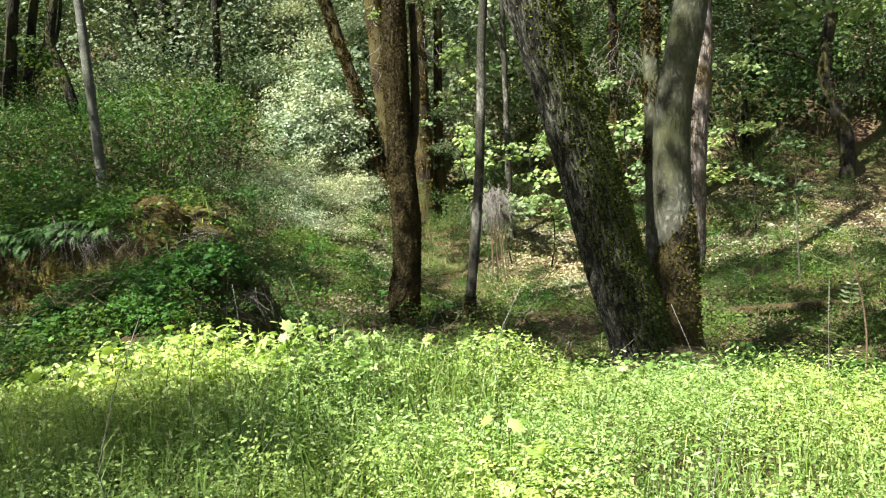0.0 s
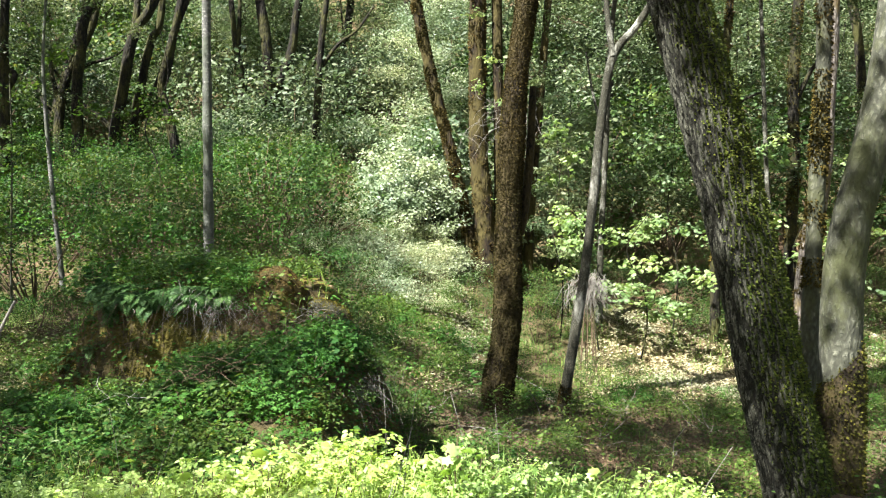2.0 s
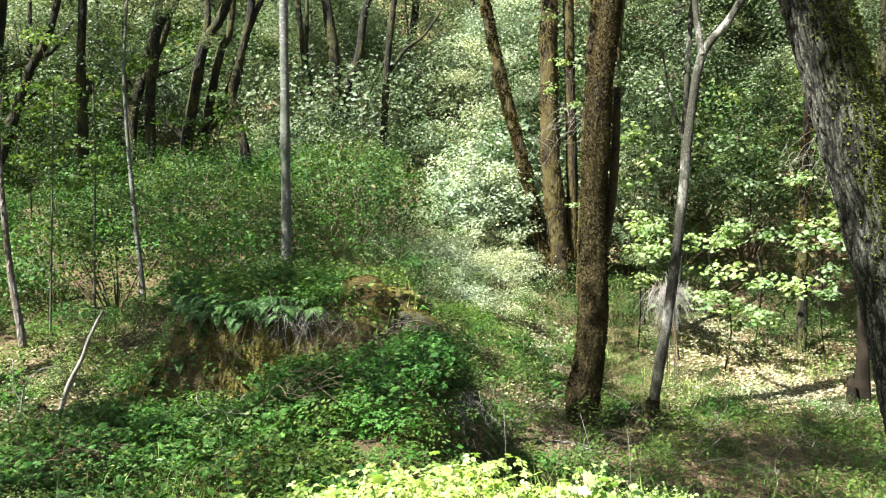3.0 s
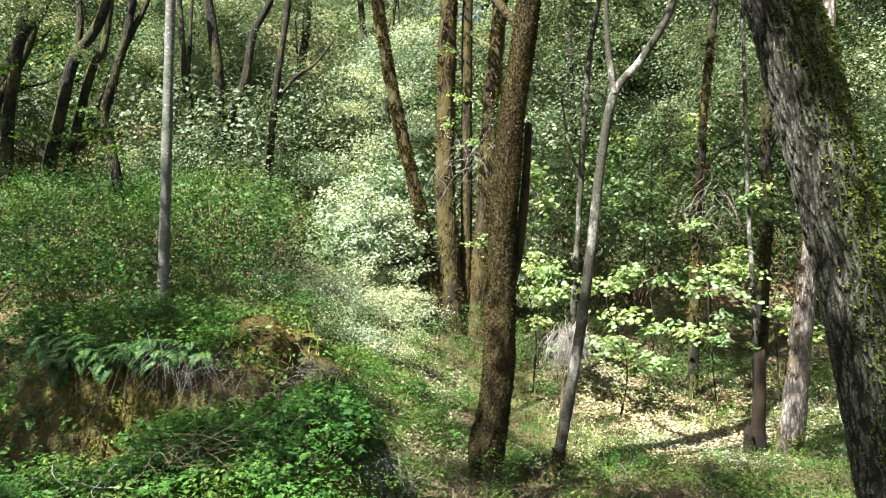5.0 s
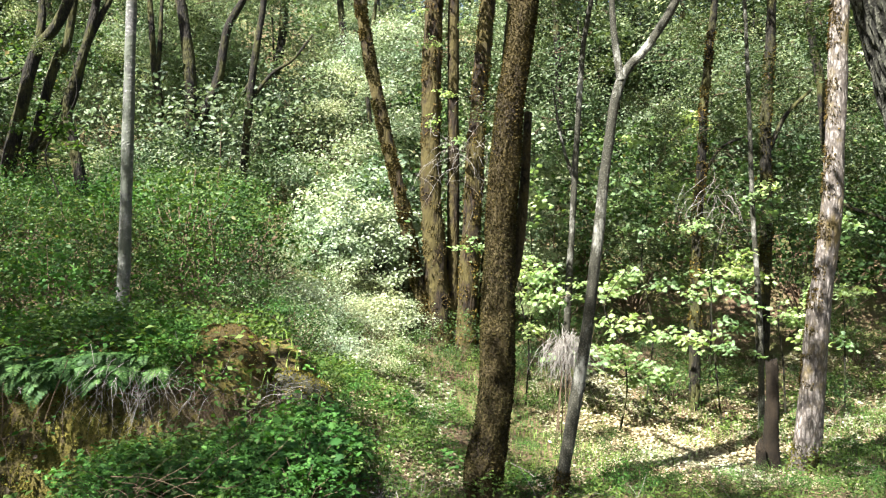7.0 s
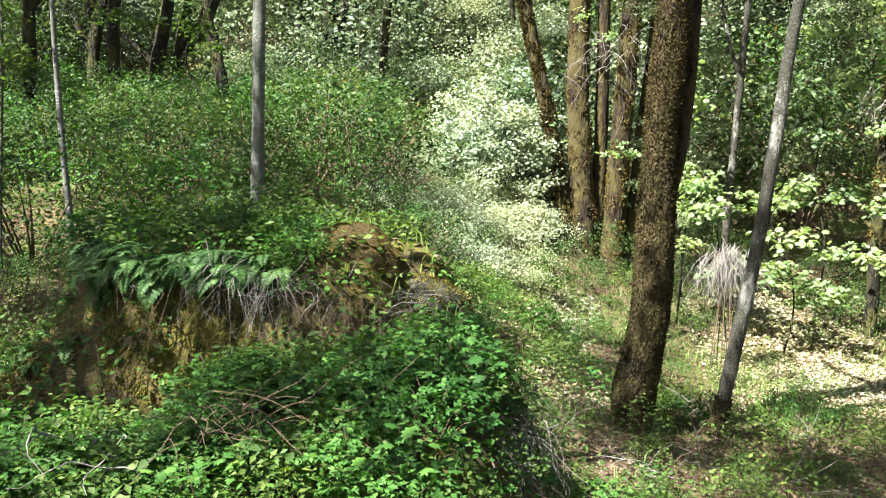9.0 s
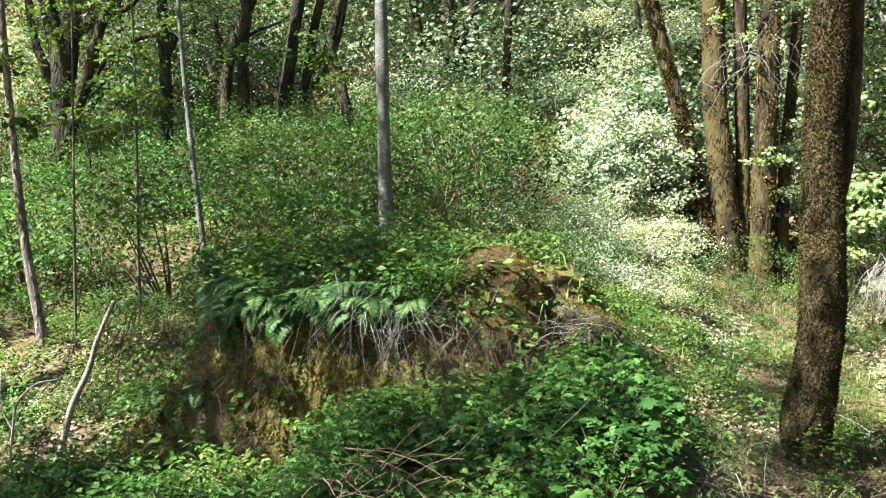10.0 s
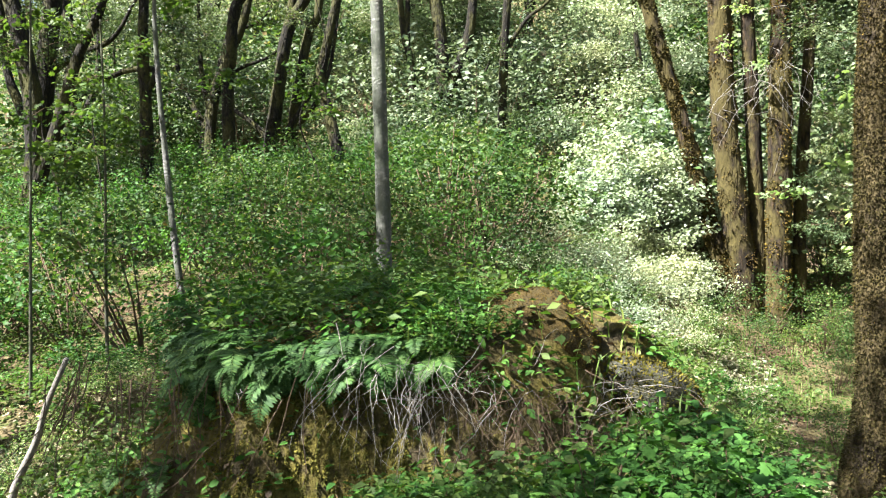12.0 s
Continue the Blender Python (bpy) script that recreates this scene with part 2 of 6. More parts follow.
DIAMOND = (np.array([(0, 0, 0), (.45, .27, .07), (1, 0, -.06), (.45, -.27, .07)]), np.array([(0, 3, 2), (0, 2, 1)]))
SLIM = (np.array([(0, 0, 0), (.45, .13, .03), (1, 0, -.08), (.45, -.13, .03)]), np.array([(0, 3, 2), (0, 2, 1)]))
OVAL = (np.array([(0, 0, 0), (.25, -.27, .06), (.65, -.25, .04), (1, 0, -.1), (.65, .25, .04), (.25, .27, .06)]),
        np.array([(0, 1, 2), (0, 2, 3), (0, 3, 4), (0, 4, 5)]))
_three = []
for _a, _s in ((0, 1.0), (70, .8), (-70, .8)):
    c, s = math.cos(radians(_a)), math.sin(radians(_a))
    _v = OVAL[0] * (.62 * _s, .7 * _s, .7 * _s) + (.12, 0, 0)
    _three.append((np.stack([_v[:, 0] * c - _v[:, 1] * s, _v[:, 0] * s + _v[:, 1] * c, _v[:, 2]], 1) + (.25, 0, 0), OVAL[1]))
TREFOIL = joined(_three)                                # three leaflets, as on brambles
_three = []
for _a, _s in ((0, 1.0), (65, .8), (-65, .8)):
    c, s = math.cos(radians(_a)), math.sin(radians(_a))
    _v = DIAMOND[0] * (.7 * _s, .85 * _s, .7 * _s) + (.08, 0, 0)
    _three.append((np.stack([_v[:, 0] * c - _v[:, 1] * s, _v[:, 0] * s + _v[:, 1] * c, _v[:, 2]], 1) + (.2, 0, 0), DIAMOND[1]))
TRIPLE = joined(_three)                                 # three pointed leaflets
_ang = np.radians([180, 130, 112, 82, 62, 40, 22, 0, -22, -40, -62, -82, -112, -130])
_rad = np.array([.42, .55, .36, .62, .40, .68, .46, .72, .46, .68, .40, .62, .36, .55])
LOBED = (np.vstack([[(.42, 0, .04)], np.stack([.42 + _rad * np.cos(_ang) * .85, _rad * np.sin(_ang) * .85, -.12 * _rad], 1)]),
         np.array([(0, i, i % 14 + 1) for i in range(1, 15)]))


def scattered(template, pos, heading, normal, size):
    """Copies of a small leaf: heading is its tip's direction, normal its upper side."""
    tv, tf = template
    X = unit(heading)
    Y = unit(np.cross(normal, X))
    Z = np.cross(X, Y)
    size = np.broadcast_to(np.asarray(size, float), (len(pos),))[:, None, None]
    v = pos[:, None, :] + size * (tv[None, :, 0:1] * X[:, None] + tv[None, :, 1:2] * Y[:, None] + tv[None, :, 2:3] * Z[:, None])
    f = tf[None] + (np.arange(len(pos)) * len(tv))[:, None, None]
    return v.reshape(-1, 3), f.reshape(-1, tf.shape[1])


def loose_leaves(template, pos, size, r, droop=0.25, tilt=0.55, spread=0.3, away=None, face=None):
    n = len(pos)
    a = r.uniform(0, 2 * np.pi, n)
    head = np.stack([np.cos(a), np.sin(a), r.normal(-droop, 0.35, n)], 1)
    if away is not None:
        head = head + away
    up = np.stack([r.normal(0, tilt, n), r.normal(0, tilt, n), np.ones(n)], 1)
    if face is not None:
        up = up + face
    return scattered(template, pos, head, up, size * r.uniform(1 - spread, 1 + spread, n))


def curve_points(points, n):
    """A smooth line through points."""
    p = np.asarray(points, float)
    p = np.vstack([2 * p[0] - p[1], p, 2 * p[-1] - p[-2]])
    seg, out = len(p) - 3, []
    for u in np.linspace(0, seg - 1e-6, n):
        i, t = int(u), u - int(u)
        a, b, c, d = p[i:i + 4]
        out.append(0.5 * (2 * b + (c - a) * t + (2 * a - 5 * b + 4 * c - d) * t * t + (3 * b - a - 3 * c + d) * t ** 3))
    return np.array(out)


def tube(points, r0, r1, sides=10, n=None, rough=0.0, flare=0.0, r=None, power=1.0, bumps=None):
    """A tapered limb along a line; flare widens its foot into roots."""
    n = n or max(4, len(points) * 4)
    line = curve_points(points, n)
    tan = unit(np.gradient(line, axis=0))
    ref = np.array([0.31, 0.9, 0.28])
    A = unit(np.cross(tan, ref))
    B = np.cross(tan, A)
    s = np.linspace(0, 1, n)
    rad = r0 + (r1 - r0) * s ** power
    length = np.linalg.norm(line[-1] - line[0])
    ang = np.linspace(0, 2 * np.pi, sides, endpoint=False)
    rr = np.repeat(rad[:, None], sides, 1)
    if flare:
        foot = np.exp(-s * length / 0.28)[:, None]
        rr = rr * (1 + flare * foot * (0.75 + 0.5 * np.cos(ang * 4 + 1.1) + 0.3 * np.cos(ang * 3)))
    if rough:
        ph = rng.uniform(0, 6, 6)
        low = np.sin(s[:, None] * length * 3.1 + ang * 2 + ph[0]) + np.sin(s[:, None] * length * 5.3 - ang * 3 + ph[1]) * 0.7
        rr = rr * (1 + rough * (0.8 * low + rng.normal(0, 0.5, rr.shape)))
    v = line[:, None] + rr[:, :, None] * (np.cos(ang)[None, :, None] * A[:, None] + np.sin(ang)[None, :, None] * B[:, None])
    i, j = np.meshgrid(np.arange(n - 1), np.arange(sides), indexing="ij")
    k = (j + 1) % sides
    f = np.stack([i * sides + j, i * sides + k, (i + 1) * sides + k, (i + 1) * sides + j], -1).reshape(-1, 4)
    v = v.reshape(-1, 3)
    top = len(v)
    v = np.vstack([v, line[-1:] + tan[-1:] * r1 * 0.4])
    cap = np.array([((n - 1) * sides + a, (n - 1) * sides + (a + 1) % sides, top, top) for a in range(sides)])
    t = quads_to_tris(f)
    return v, np.concatenate([t, cap[:, :3]])


def thing(name, at, label, category, group="", turn=0.0, scale=1.0):
    ob = new(name)
    ob.matrix_basis = pose(*at, 0, 0, turn) @ Matrix.Scale(scale, 4)
    ob.empty_display_size = 0.1
    return tagged(ob, label, category, group)


def part(name, me, parent, label="", at=None):
    ob = new(name, me)
    ob.parent = parent
    if at is not None:
        ob.matrix_basis = at
    return tagged(ob, label)


# ---- ground ----
def step(a, b, x):
    t = np.clip((x - a) / (b - a), 0, 1)
    return t * t * (3 - 2 * t)


def ground_z(x, y):
    x, y = np.asarray(x, float), np.asarray(y, float)
    soft = lambda d: np.log1p(np.exp(np.clip(d * 1.2, -30, 30))) / 1.2
    left = 0.3 + 0.23 * (np.minimum(y, 30) - 12) + 0.62 * soft(y - 29)
    left = np.where(y < 12, np.maximum(0.3 + 0.48 * (y - 12), -0.7), left)
    right = -1.28 + 0.32 * soft(y - 20) + 0.4 * soft(y - 25)
    w = step(-8.0, 0.5, x)
    far = left * (1 - w) + right * w
    near = 0.2 - 0.13 * np.clip(x + 0.5, 0, 5)
    k = step(4.6, 9.6, y + 0.35 * np.clip(-x - 1.5, 0, 2.5))
    z = near * (1 - k) + far * k
    z = z + 0.5 * np.exp(-((x - 1.75) ** 2 + (y - 7.1) ** 2) / 0.7)
    z = z + 0.45 * step(5.2, 9, x) * step(18, 14, y) * step(9, 13, y)
    z = z + 0.05 * np.sin(x * 1.7 + 0.6 * y) * np.sin(y * 1.3 - 0.4 * x) + 0.03 * np.sin(x * 4.1) * np.sin(y * 3.7 + x)
    fade = np.clip((np.hypot(x, y - 20) - 90) / 60, 0, 1)
    return np.minimum(z, 60) * (1 - fade) + 30 * fade * step(20, 60, np.abs(y - 20) + np.abs(x))


def axis(lo, hi, fine_lo, fine_hi, d):
    mid = np.arange(fine_lo, fine_hi + d, d)
    a = fine_lo - np.cumsum(d * 1.25 ** np.arange(1, 60))
    b = mid[-1] + np.cumsum(d * 1.25 ** np.arange(1, 60))
    a, b = a[a > lo], b[b < hi]
    return np.concatenate([[lo], a[::-1], mid, b, [hi]])


gx, gy = axis(-900, 900, -12, 11, 0.2), axis(-700, 1200, 1.0, 30, 0.2)
GX, GY = np.meshgrid(gx, gy, indexing="ij")
GZ = ground_z(GX, GY) + rng.normal(0, 0.012, GX.shape)
i, j = np.meshgrid(np.arange(len(gx) - 1), np.arange(len(gy) - 1), indexing="ij")
ny = len(gy)
gf = np.stack([i * ny + j, (i + 1) * ny + j, (i + 1) * ny + j + 1, i * ny + j + 1], -1).reshape(-1, 4)
ground = new("ground", mesh_from("ground", np.stack([GX, GY, GZ], -1).reshape(-1, 3), gf, M_GROUND, True))
tagged(ground, "forest floor of leaf litter, soil and moss rising to a hillside", "ground", kind="structure")


# ---- the mound ----
def mound_z(x, y):
    """A steep dome whose apron runs forward and ends in a sharp flank."""
    r = (np.abs((x + 4.35) / 2.2) ** 2.5 + np.abs((y - 10.2) / 1.75) ** 2.5) ** 0.4
    r = r + 0.05 * np.sin(x * 3.3 + 1) + 0.04 * np.sin(y * 4.1 + x * 2.3)
    steep = step(-3.7, -2.9, x)
    slack = 0.1 * step(-4.4, -5.4, x)
    body = 1.36 * (1 - step(0.68 - 0.12 * steep - slack, 0.98 + 0.12 * steep + slack, r)) + 0.1 * (1 - step(0.0, 0.6, r))
    g = ground_z(x, y)
    front = 0.14 + 0.46 * step(5.2, 8.9, y) + 0.2 * step(-3.3, -2.6, x) * step(6.3, 8.8, y)
    hold = step(-5.0, -3.6, x) * step(-1.35, -2.5, x) * step(4.9, 6.2, y) * step(11.0, 9.4, y)
    low = step(-6.9, -5.8, x) * step(-3.2, -4.4, x) * step(4.9, 6.2, y) * step(10.2, 8.9, y)
    slope = g - 0.12 + (front - g + 0.12) * hold
    slope = np.maximum(slope, g - 0.12 + (0.02 + 0.12 * step(5.6, 8.6, y) - g + 0.12) * low)
    top = np.maximum(g - 0.2 + (1.62 - g) * body / 1.46, slope)
    rough = 0.05 * np.sin(x * 7 + 2 * np.sin(y * 5)) * np.sin(y * 8 + x) + 0.03 * np.sin(x * 17 + y * 3) * np.sin(y * 19)
    edge = step(0.95, 1.3, r) * step(0.12, 0.02, np.maximum(hold, low))
    return np.where(top > g - 0.1, top + rough, g - 0.2) - 0.6 * edge


def surface_z(x, y):
    return np.maximum(ground_z(x, y), mound_z(x, y))


mx_, my_ = np.arange(-7.4, -0.9, 0.045), np.arange(4.9, 13.2, 0.045)
MX, MY = np.meshgrid(mx_, my_, indexing="ij")
MZ = mound_z(MX, MY)
i, j = np.meshgrid(np.arange(len(mx_) - 1), np.arange(len(my_) - 1), indexing="ij")
ny = len(my_)
mf = np.stack([i * ny + j, (i + 1) * ny + j, (i + 1) * ny + j + 1, i * ny + j + 1], -1).reshape(-1, 4)
keep = ((MZ - ground_z(MX, MY)) > -0.25)[:-1, :-1].reshape(-1)
mv = np.stack([MX, MY, MZ], -1).reshape(-1, 3) + rng.normal(0, 0.008, (MX.size, 3))
mound = new("earth_mound", mesh_from("earth_mound", mv, mf[keep], M_MOUND, True))
tagged(mound, "steep earth mound with ochre moss on its bare face", "mound")


# ---- leaf masses shared by crowns ----
def leaf_mass(name, leaf, n, size, spread, material, r, template=DIAMOND, sub=9, tilt=0.8):
    """A loose bough end: small sprays of leaves round hidden twigs."""
    centres = unit(r.normal(0, 1, (sub, 3))) * r.uniform(0.2, 1.0, (sub, 1)) * spread
    pos = centres[r.integers(0, sub, n)] + r.normal(0, 0.24, (n, 3)) * spread
    lv, lf = loose_leaves(template, pos, size, r, 0.3, tilt, 0.3, None, unit(pos * (1, 1, 0)) * 0.75 * tilt)
    twigs = [tube([(0, 0, 0), c * 0.5 + (0, 0, 0.05), c], 0.012, 0.004, 3, 3) for c in centres[:7]]
    tv, tf = joined(twigs)
    v, f = joined([(lv, lf), (tv, tf)])
    return mesh_from(name, v, f, [material, M_TWIG], False, np.r_[np.zeros(len(lf)), np.ones(len(tf))])


SPREAD = np.array([1.15, 1.15, 0.6])
MASS_HIGH = [leaf_mass("foliage", 0, 150, 0.23, SPREAD, L_OAK, rng) for _ in range(3)]
MASS_OAK = [leaf_mass("foliage", 0, 760, 0.078, SPREAD * 0.8, L_OAK, rng) for _ in range(3)]
MASS_PALE = [leaf_mass("foliage", 0, 800, 0.085, SPREAD * 0.85, L_PALE, rng) for _ in range(3)]
MASS_FAR = [leaf_mass("foliage", 0, 620, 0.115, SPREAD * 1.3, L_OAK, rng, DIAMOND, 26) for _ in range(3)]
MASS_FARP = [leaf_mass("foliage", 0, 620, 0.115, SPREAD * 1.3, L_PALE, rng, DIAMOND, 26) for _ in range(3)]
MASS_FIR = [leaf_mass("foliage", 0, 420, 0.13, SPREAD * (0.6, 0.6, 0.5), L_FIR, rng, SLIM, 9) for _ in range(2)]
MASS_MAPLE = [leaf_mass("foliage", 0, 80, 0.15, SPREAD * (0.62, 0.62, 0.45), L_MAPLE, rng, LOBED, 6, 0.55) for _ in range(3)]

# broad leaves in plain green, without the added sun brightness
MASS_GREEN = [leaf_mass("foliage", 0, 110, 0.11, SPREAD * (0.62, 0.62, 0.45), L_COVER, rng, LOBED, 7, 0.6) for _ in range(3)]

# gaps in the canopy, by the places on the ground that the sun reaches: x, y, z, half-widths
fleck_rng = np.random.default_rng(4)
GAPS = [(2.2, 3.6, 0.4, 2.4, 2.0), (-1.4, 5.3, 0.6, 1.2, 0.3), (0.8, 4.9, 0.4, 0.6, 0.4), (4.6, 4.8, 0.2, 1.8, 1.2), (-3.0, 24.5, 2.0, 2.3, 2.2), (2.6, 18.6, -1.2, 1.8, 1.5),
        (-8.7, 11.0, 0.0, 0.9, 0.9), (2.4, 19.6, 2.2, 1.4, 1.0), (-2.3, 12.6, -0.7, 0.5, 0.4), (-1.9, 23.4, 3.0, 0.3, 0.4), (8.0, 20.5, -1.1, 2.6, 1.2),
        (-3.0, 23.0, 0.6, 2.0, 1.8), (1.8, 18.6, -1.1, 0.9, 0.7), (2.5, 21.4, -0.7, 1.1, 1.0), (3.5, 16.6, -1.3, 0.5, 0.2), (3.5, 19.0, 0.2, 1.0, 0.8), (4.6, 19.4, 2.4, 2.0, 1.2), (1.6, 20.2, 3.0, 1.6, 1.0), (4.0, 17.9, -1.3, 1.0, 0.5), (-2.4, 18.6, -0.6, 0.8, 1.4), (-9.6, 14.5, 1.0, 1.0, 1.2), (-2.6, 21.5, 0.0, 1.0, 1.5), (-3.6, 21.3, 0.8, 1.4, 1.6), (4.2, 12.6, -0.9, 0.6, 0.4)]


for _ in range(26):                                     # small flecks of sun on the valley floor
    GAPS.append((fleck_rng.uniform(-3.4, 4.5), fleck_rng.uniform(10, 20), -0.9, -0.2, -0.3))


GAPS += [(-3.5, 27.0, 7.0, 2.0, 1.6), (5.4, 12.4, -0.9, 0.1, 0.0), (6.6, 15.0, -1.0, 0.3, 0.1), (4.9, 10.2, -0.8, -0.1, -0.1), (7.6, 12.0, -0.6, 0.1, 0.0), (-8.5, 27.3, 4.6, 3.2, 0.7), (-5.0, 28.5, 5.5, 2.2, 1.2), (2.4, 21.6, -0.9, 0.5, 0.6), (2.8, 20.0, -1.1, 0.5, 0.5), (3.3, 18.4, -1.2, 0.5, 0.4), (3.8, 16.6, -1.2, 0.4, 0.1), (6.0, 20.5, 0.0, 0.6, 0.4), (-1.9, 6.3, 0.5, 0.0, -0.1), (-3.4, 9.7, 1.4, 0.0, 0.0), (-3.9, 6.4, 0.4, 0.1, -0.1), (-4.6, 7.3, 0.3, -0.1, -0.25), (-0.8, 14.2, 3.4, -0.1, 0.1), (-0.85, 14.2, 1.6, -0.3, 0.0)]


for _ in range(5):                                      # flecks of sun on the brambles before the mound
    GAPS.append((fleck_rng.uniform(-5.2, -1.9), fleck_rng.uniform(6.0, 9.0), 0.6, -0.35, -0.4))


for _ in range(9):                                      # flecks of sun in the understory
    GAPS.append((fleck_rng.uniform(-15, -4.5), fleck_rng.uniform(12, 25), 1.8, -0.2, -0.25))


def shades_gap(p, r):
    for x, y, z, ax, ay in GAPS:
        k = (p[2] - z) / SUN_TO.z
        dx, dy = (p[0] - k * SUN_TO.x - x) / (ax + 0.8), (p[1] - k * SUN_TO.y - y) / (ay + 0.8)
        if dx * dx + dy * dy < 1:
            return True
    return False


def add_foliage(tree, base, spots, masses, r, scale=(0.8, 1.25), check=True):
    for p in spots:
        p = np.asarray(p, float)
        if check and shades_gap(p, r):
            continue
        k = r.uniform(*scale)
        part("foliage", masses[r.integers(0, len(masses))], tree, "", pose(*(p - base), r.uniform(-15, 15), r.uniform(-15, 15), r.uniform(0, 360)) @ Matrix.Scale(k, 4))


def tree(name, label, category, base, stems, material, sides=12, group="", roots=0.5, rough=0.04):
    """stems: name, points from the base, first and last radius."""
    base = np.asarray(base, float)
    ob = thing(name, base, label, category, group)
    for k, (pn, pts, r0, r1) in enumerate(stems):
        big = pn == "trunk"
        pts = [np.asarray(q, float) + (rng.normal(0, 0.1 * r0, 3) * (1, 1, 0) if 1 < i < len(pts) - 1 else 0) for i, q in enumerate(pts)]
        v, f = tube(pts, r0, r1, sides if big else 7, max(6, int(len(pts) * (9 if big else 4))), rough, roots if big else 0, power=0.8)
        part(pn, mesh_from(pn, v, f, material, True), ob)
    return ob


def skin_points(me, n, r, keep=None):
    """Random points on a triangle mesh, with the outward directions there."""
    co, idx = np.empty(len(me.vertices) * 3, np.float32), np.empty(len(me.loops), np.int32)
    me.vertices.foreach_get("co", co)
    me.loops.foreach_get("vertex_index", idx)
    k = len(me.loops) // len(me.polygons)
    f, co = idx.reshape(-1, k)[:, :3], co.reshape(-1, 3)
    tri = co[f]
    cr = np.cross(tri[:, 1] - tri[:, 0], tri[:, 2] - tri[:, 0])
    area = np.linalg.norm(cr, axis=1)
    nor = unit(cr)
    if keep is not None:
        area = area * keep(tri.mean(1), nor)
    pick = r.choice(len(f), n, p=area / area.sum())
    w = r.dirichlet((1, 1, 1), n)
    return np.einsum("nk,nkc->nc", w, tri[pick]), nor[pick]


def tuft_mesh(p, out, size, material, r, lean=0.5, hang=0.5):
    k = len(p)
    head = out + r.normal(0, lean, (k, 3)) + (0, 0, -hang)
    return mesh_from("moss", *scattered(DIAMOND, p - out * size * 0.1, head, r.normal(0, 1, (k, 3)), size * r.uniform(0.5, 1.5, k)), material)


def moss_tufts(tree_ob, which, n, size, material, r, lo=0.0, hi=99.0, patchy=0.0, side=None, bare=0.0):
    """Moss grown on one stem of a tree, between two heights over its foot."""
    stem = [ch for ch in tree_ob.children if ch.name.split(".")[0] in ("trunk", "root_collar")][which]

    def keep(c, nor):
        k = ((c[:, 2] > lo) & (c[:, 2] < hi)).astype(float)
        if patchy:
            k = k * (np.sin(c[:, 2] * 3.1 + 2 * np.sin(c[:, 0] * 9 + c[:, 1] * 7)) * np.sin(c[:, 2] * 7.3 + c[:, 0] * 5) > patchy - 0.5)
        if side is not None:
            k = k * np.clip((nor @ np.asarray(side) - bare) * 1.5, 0, 1)
        return k + 1e-9
    p, out = skin_points(stem.data, n, r, keep)
    part("moss", tuft_mesh(p, out, size, material, r), stem, "fuzzy brown-green moss")["kind"] = "stuff"


def boulder(name, at, size, material, label, turn=0.0, seed=0, tufts=0, moss=None, fuzz=0.018):
    bm = bmesh.new()
    bmesh.ops.create_icosphere(bm, subdivisions=4, radius=1.0)
    for v in bm.verts:
        p = v.co.copy()
        d = 1 + 0.08 * noise.noise(p * 1.3 + Vector((seed, 0, 0))) + 0.05 * noise.noise(p * 3.5 + Vector((0, seed, 0))) + 0.05 * noise.noise(p * 9)
        v.co = Vector((p.x * size[0], p.y * size[1], p.z * size[2])) * d
    for f in bm.faces:
        f.smooth = True
    me = bpy.data.meshes.new(name)
    bm.to_mesh(me)
    bm.free()
    me.materials.append(material)
    ob = new(name, me)
    ob.matrix_basis = pose(*at, 0, 18, turn)
    if tufts:
        p, out = skin_points(me, tufts, rng)
        part("moss", tuft_mesh(p, out, fuzz, moss, rng), ob, "fuzzy ochre moss")["kind"] = "stuff"
    return tagged(ob, label, "boulder")


boulder("mossy_boulder", (-3.5, 9.78, 0.95), (0.46, 0.5, 0.55), M_BOULDER, "rounded boulder under orange-brown moss on the mound", 20, 1, 34000, L_GOLD, 0.009)
boulder("small_boulder", (-2.82, 9.85, 0.94), (0.3, 0.26, 0.14), M_STONE, "low grey stone with moss at the mound's edge", -15, 5, 5000, L_FACE)


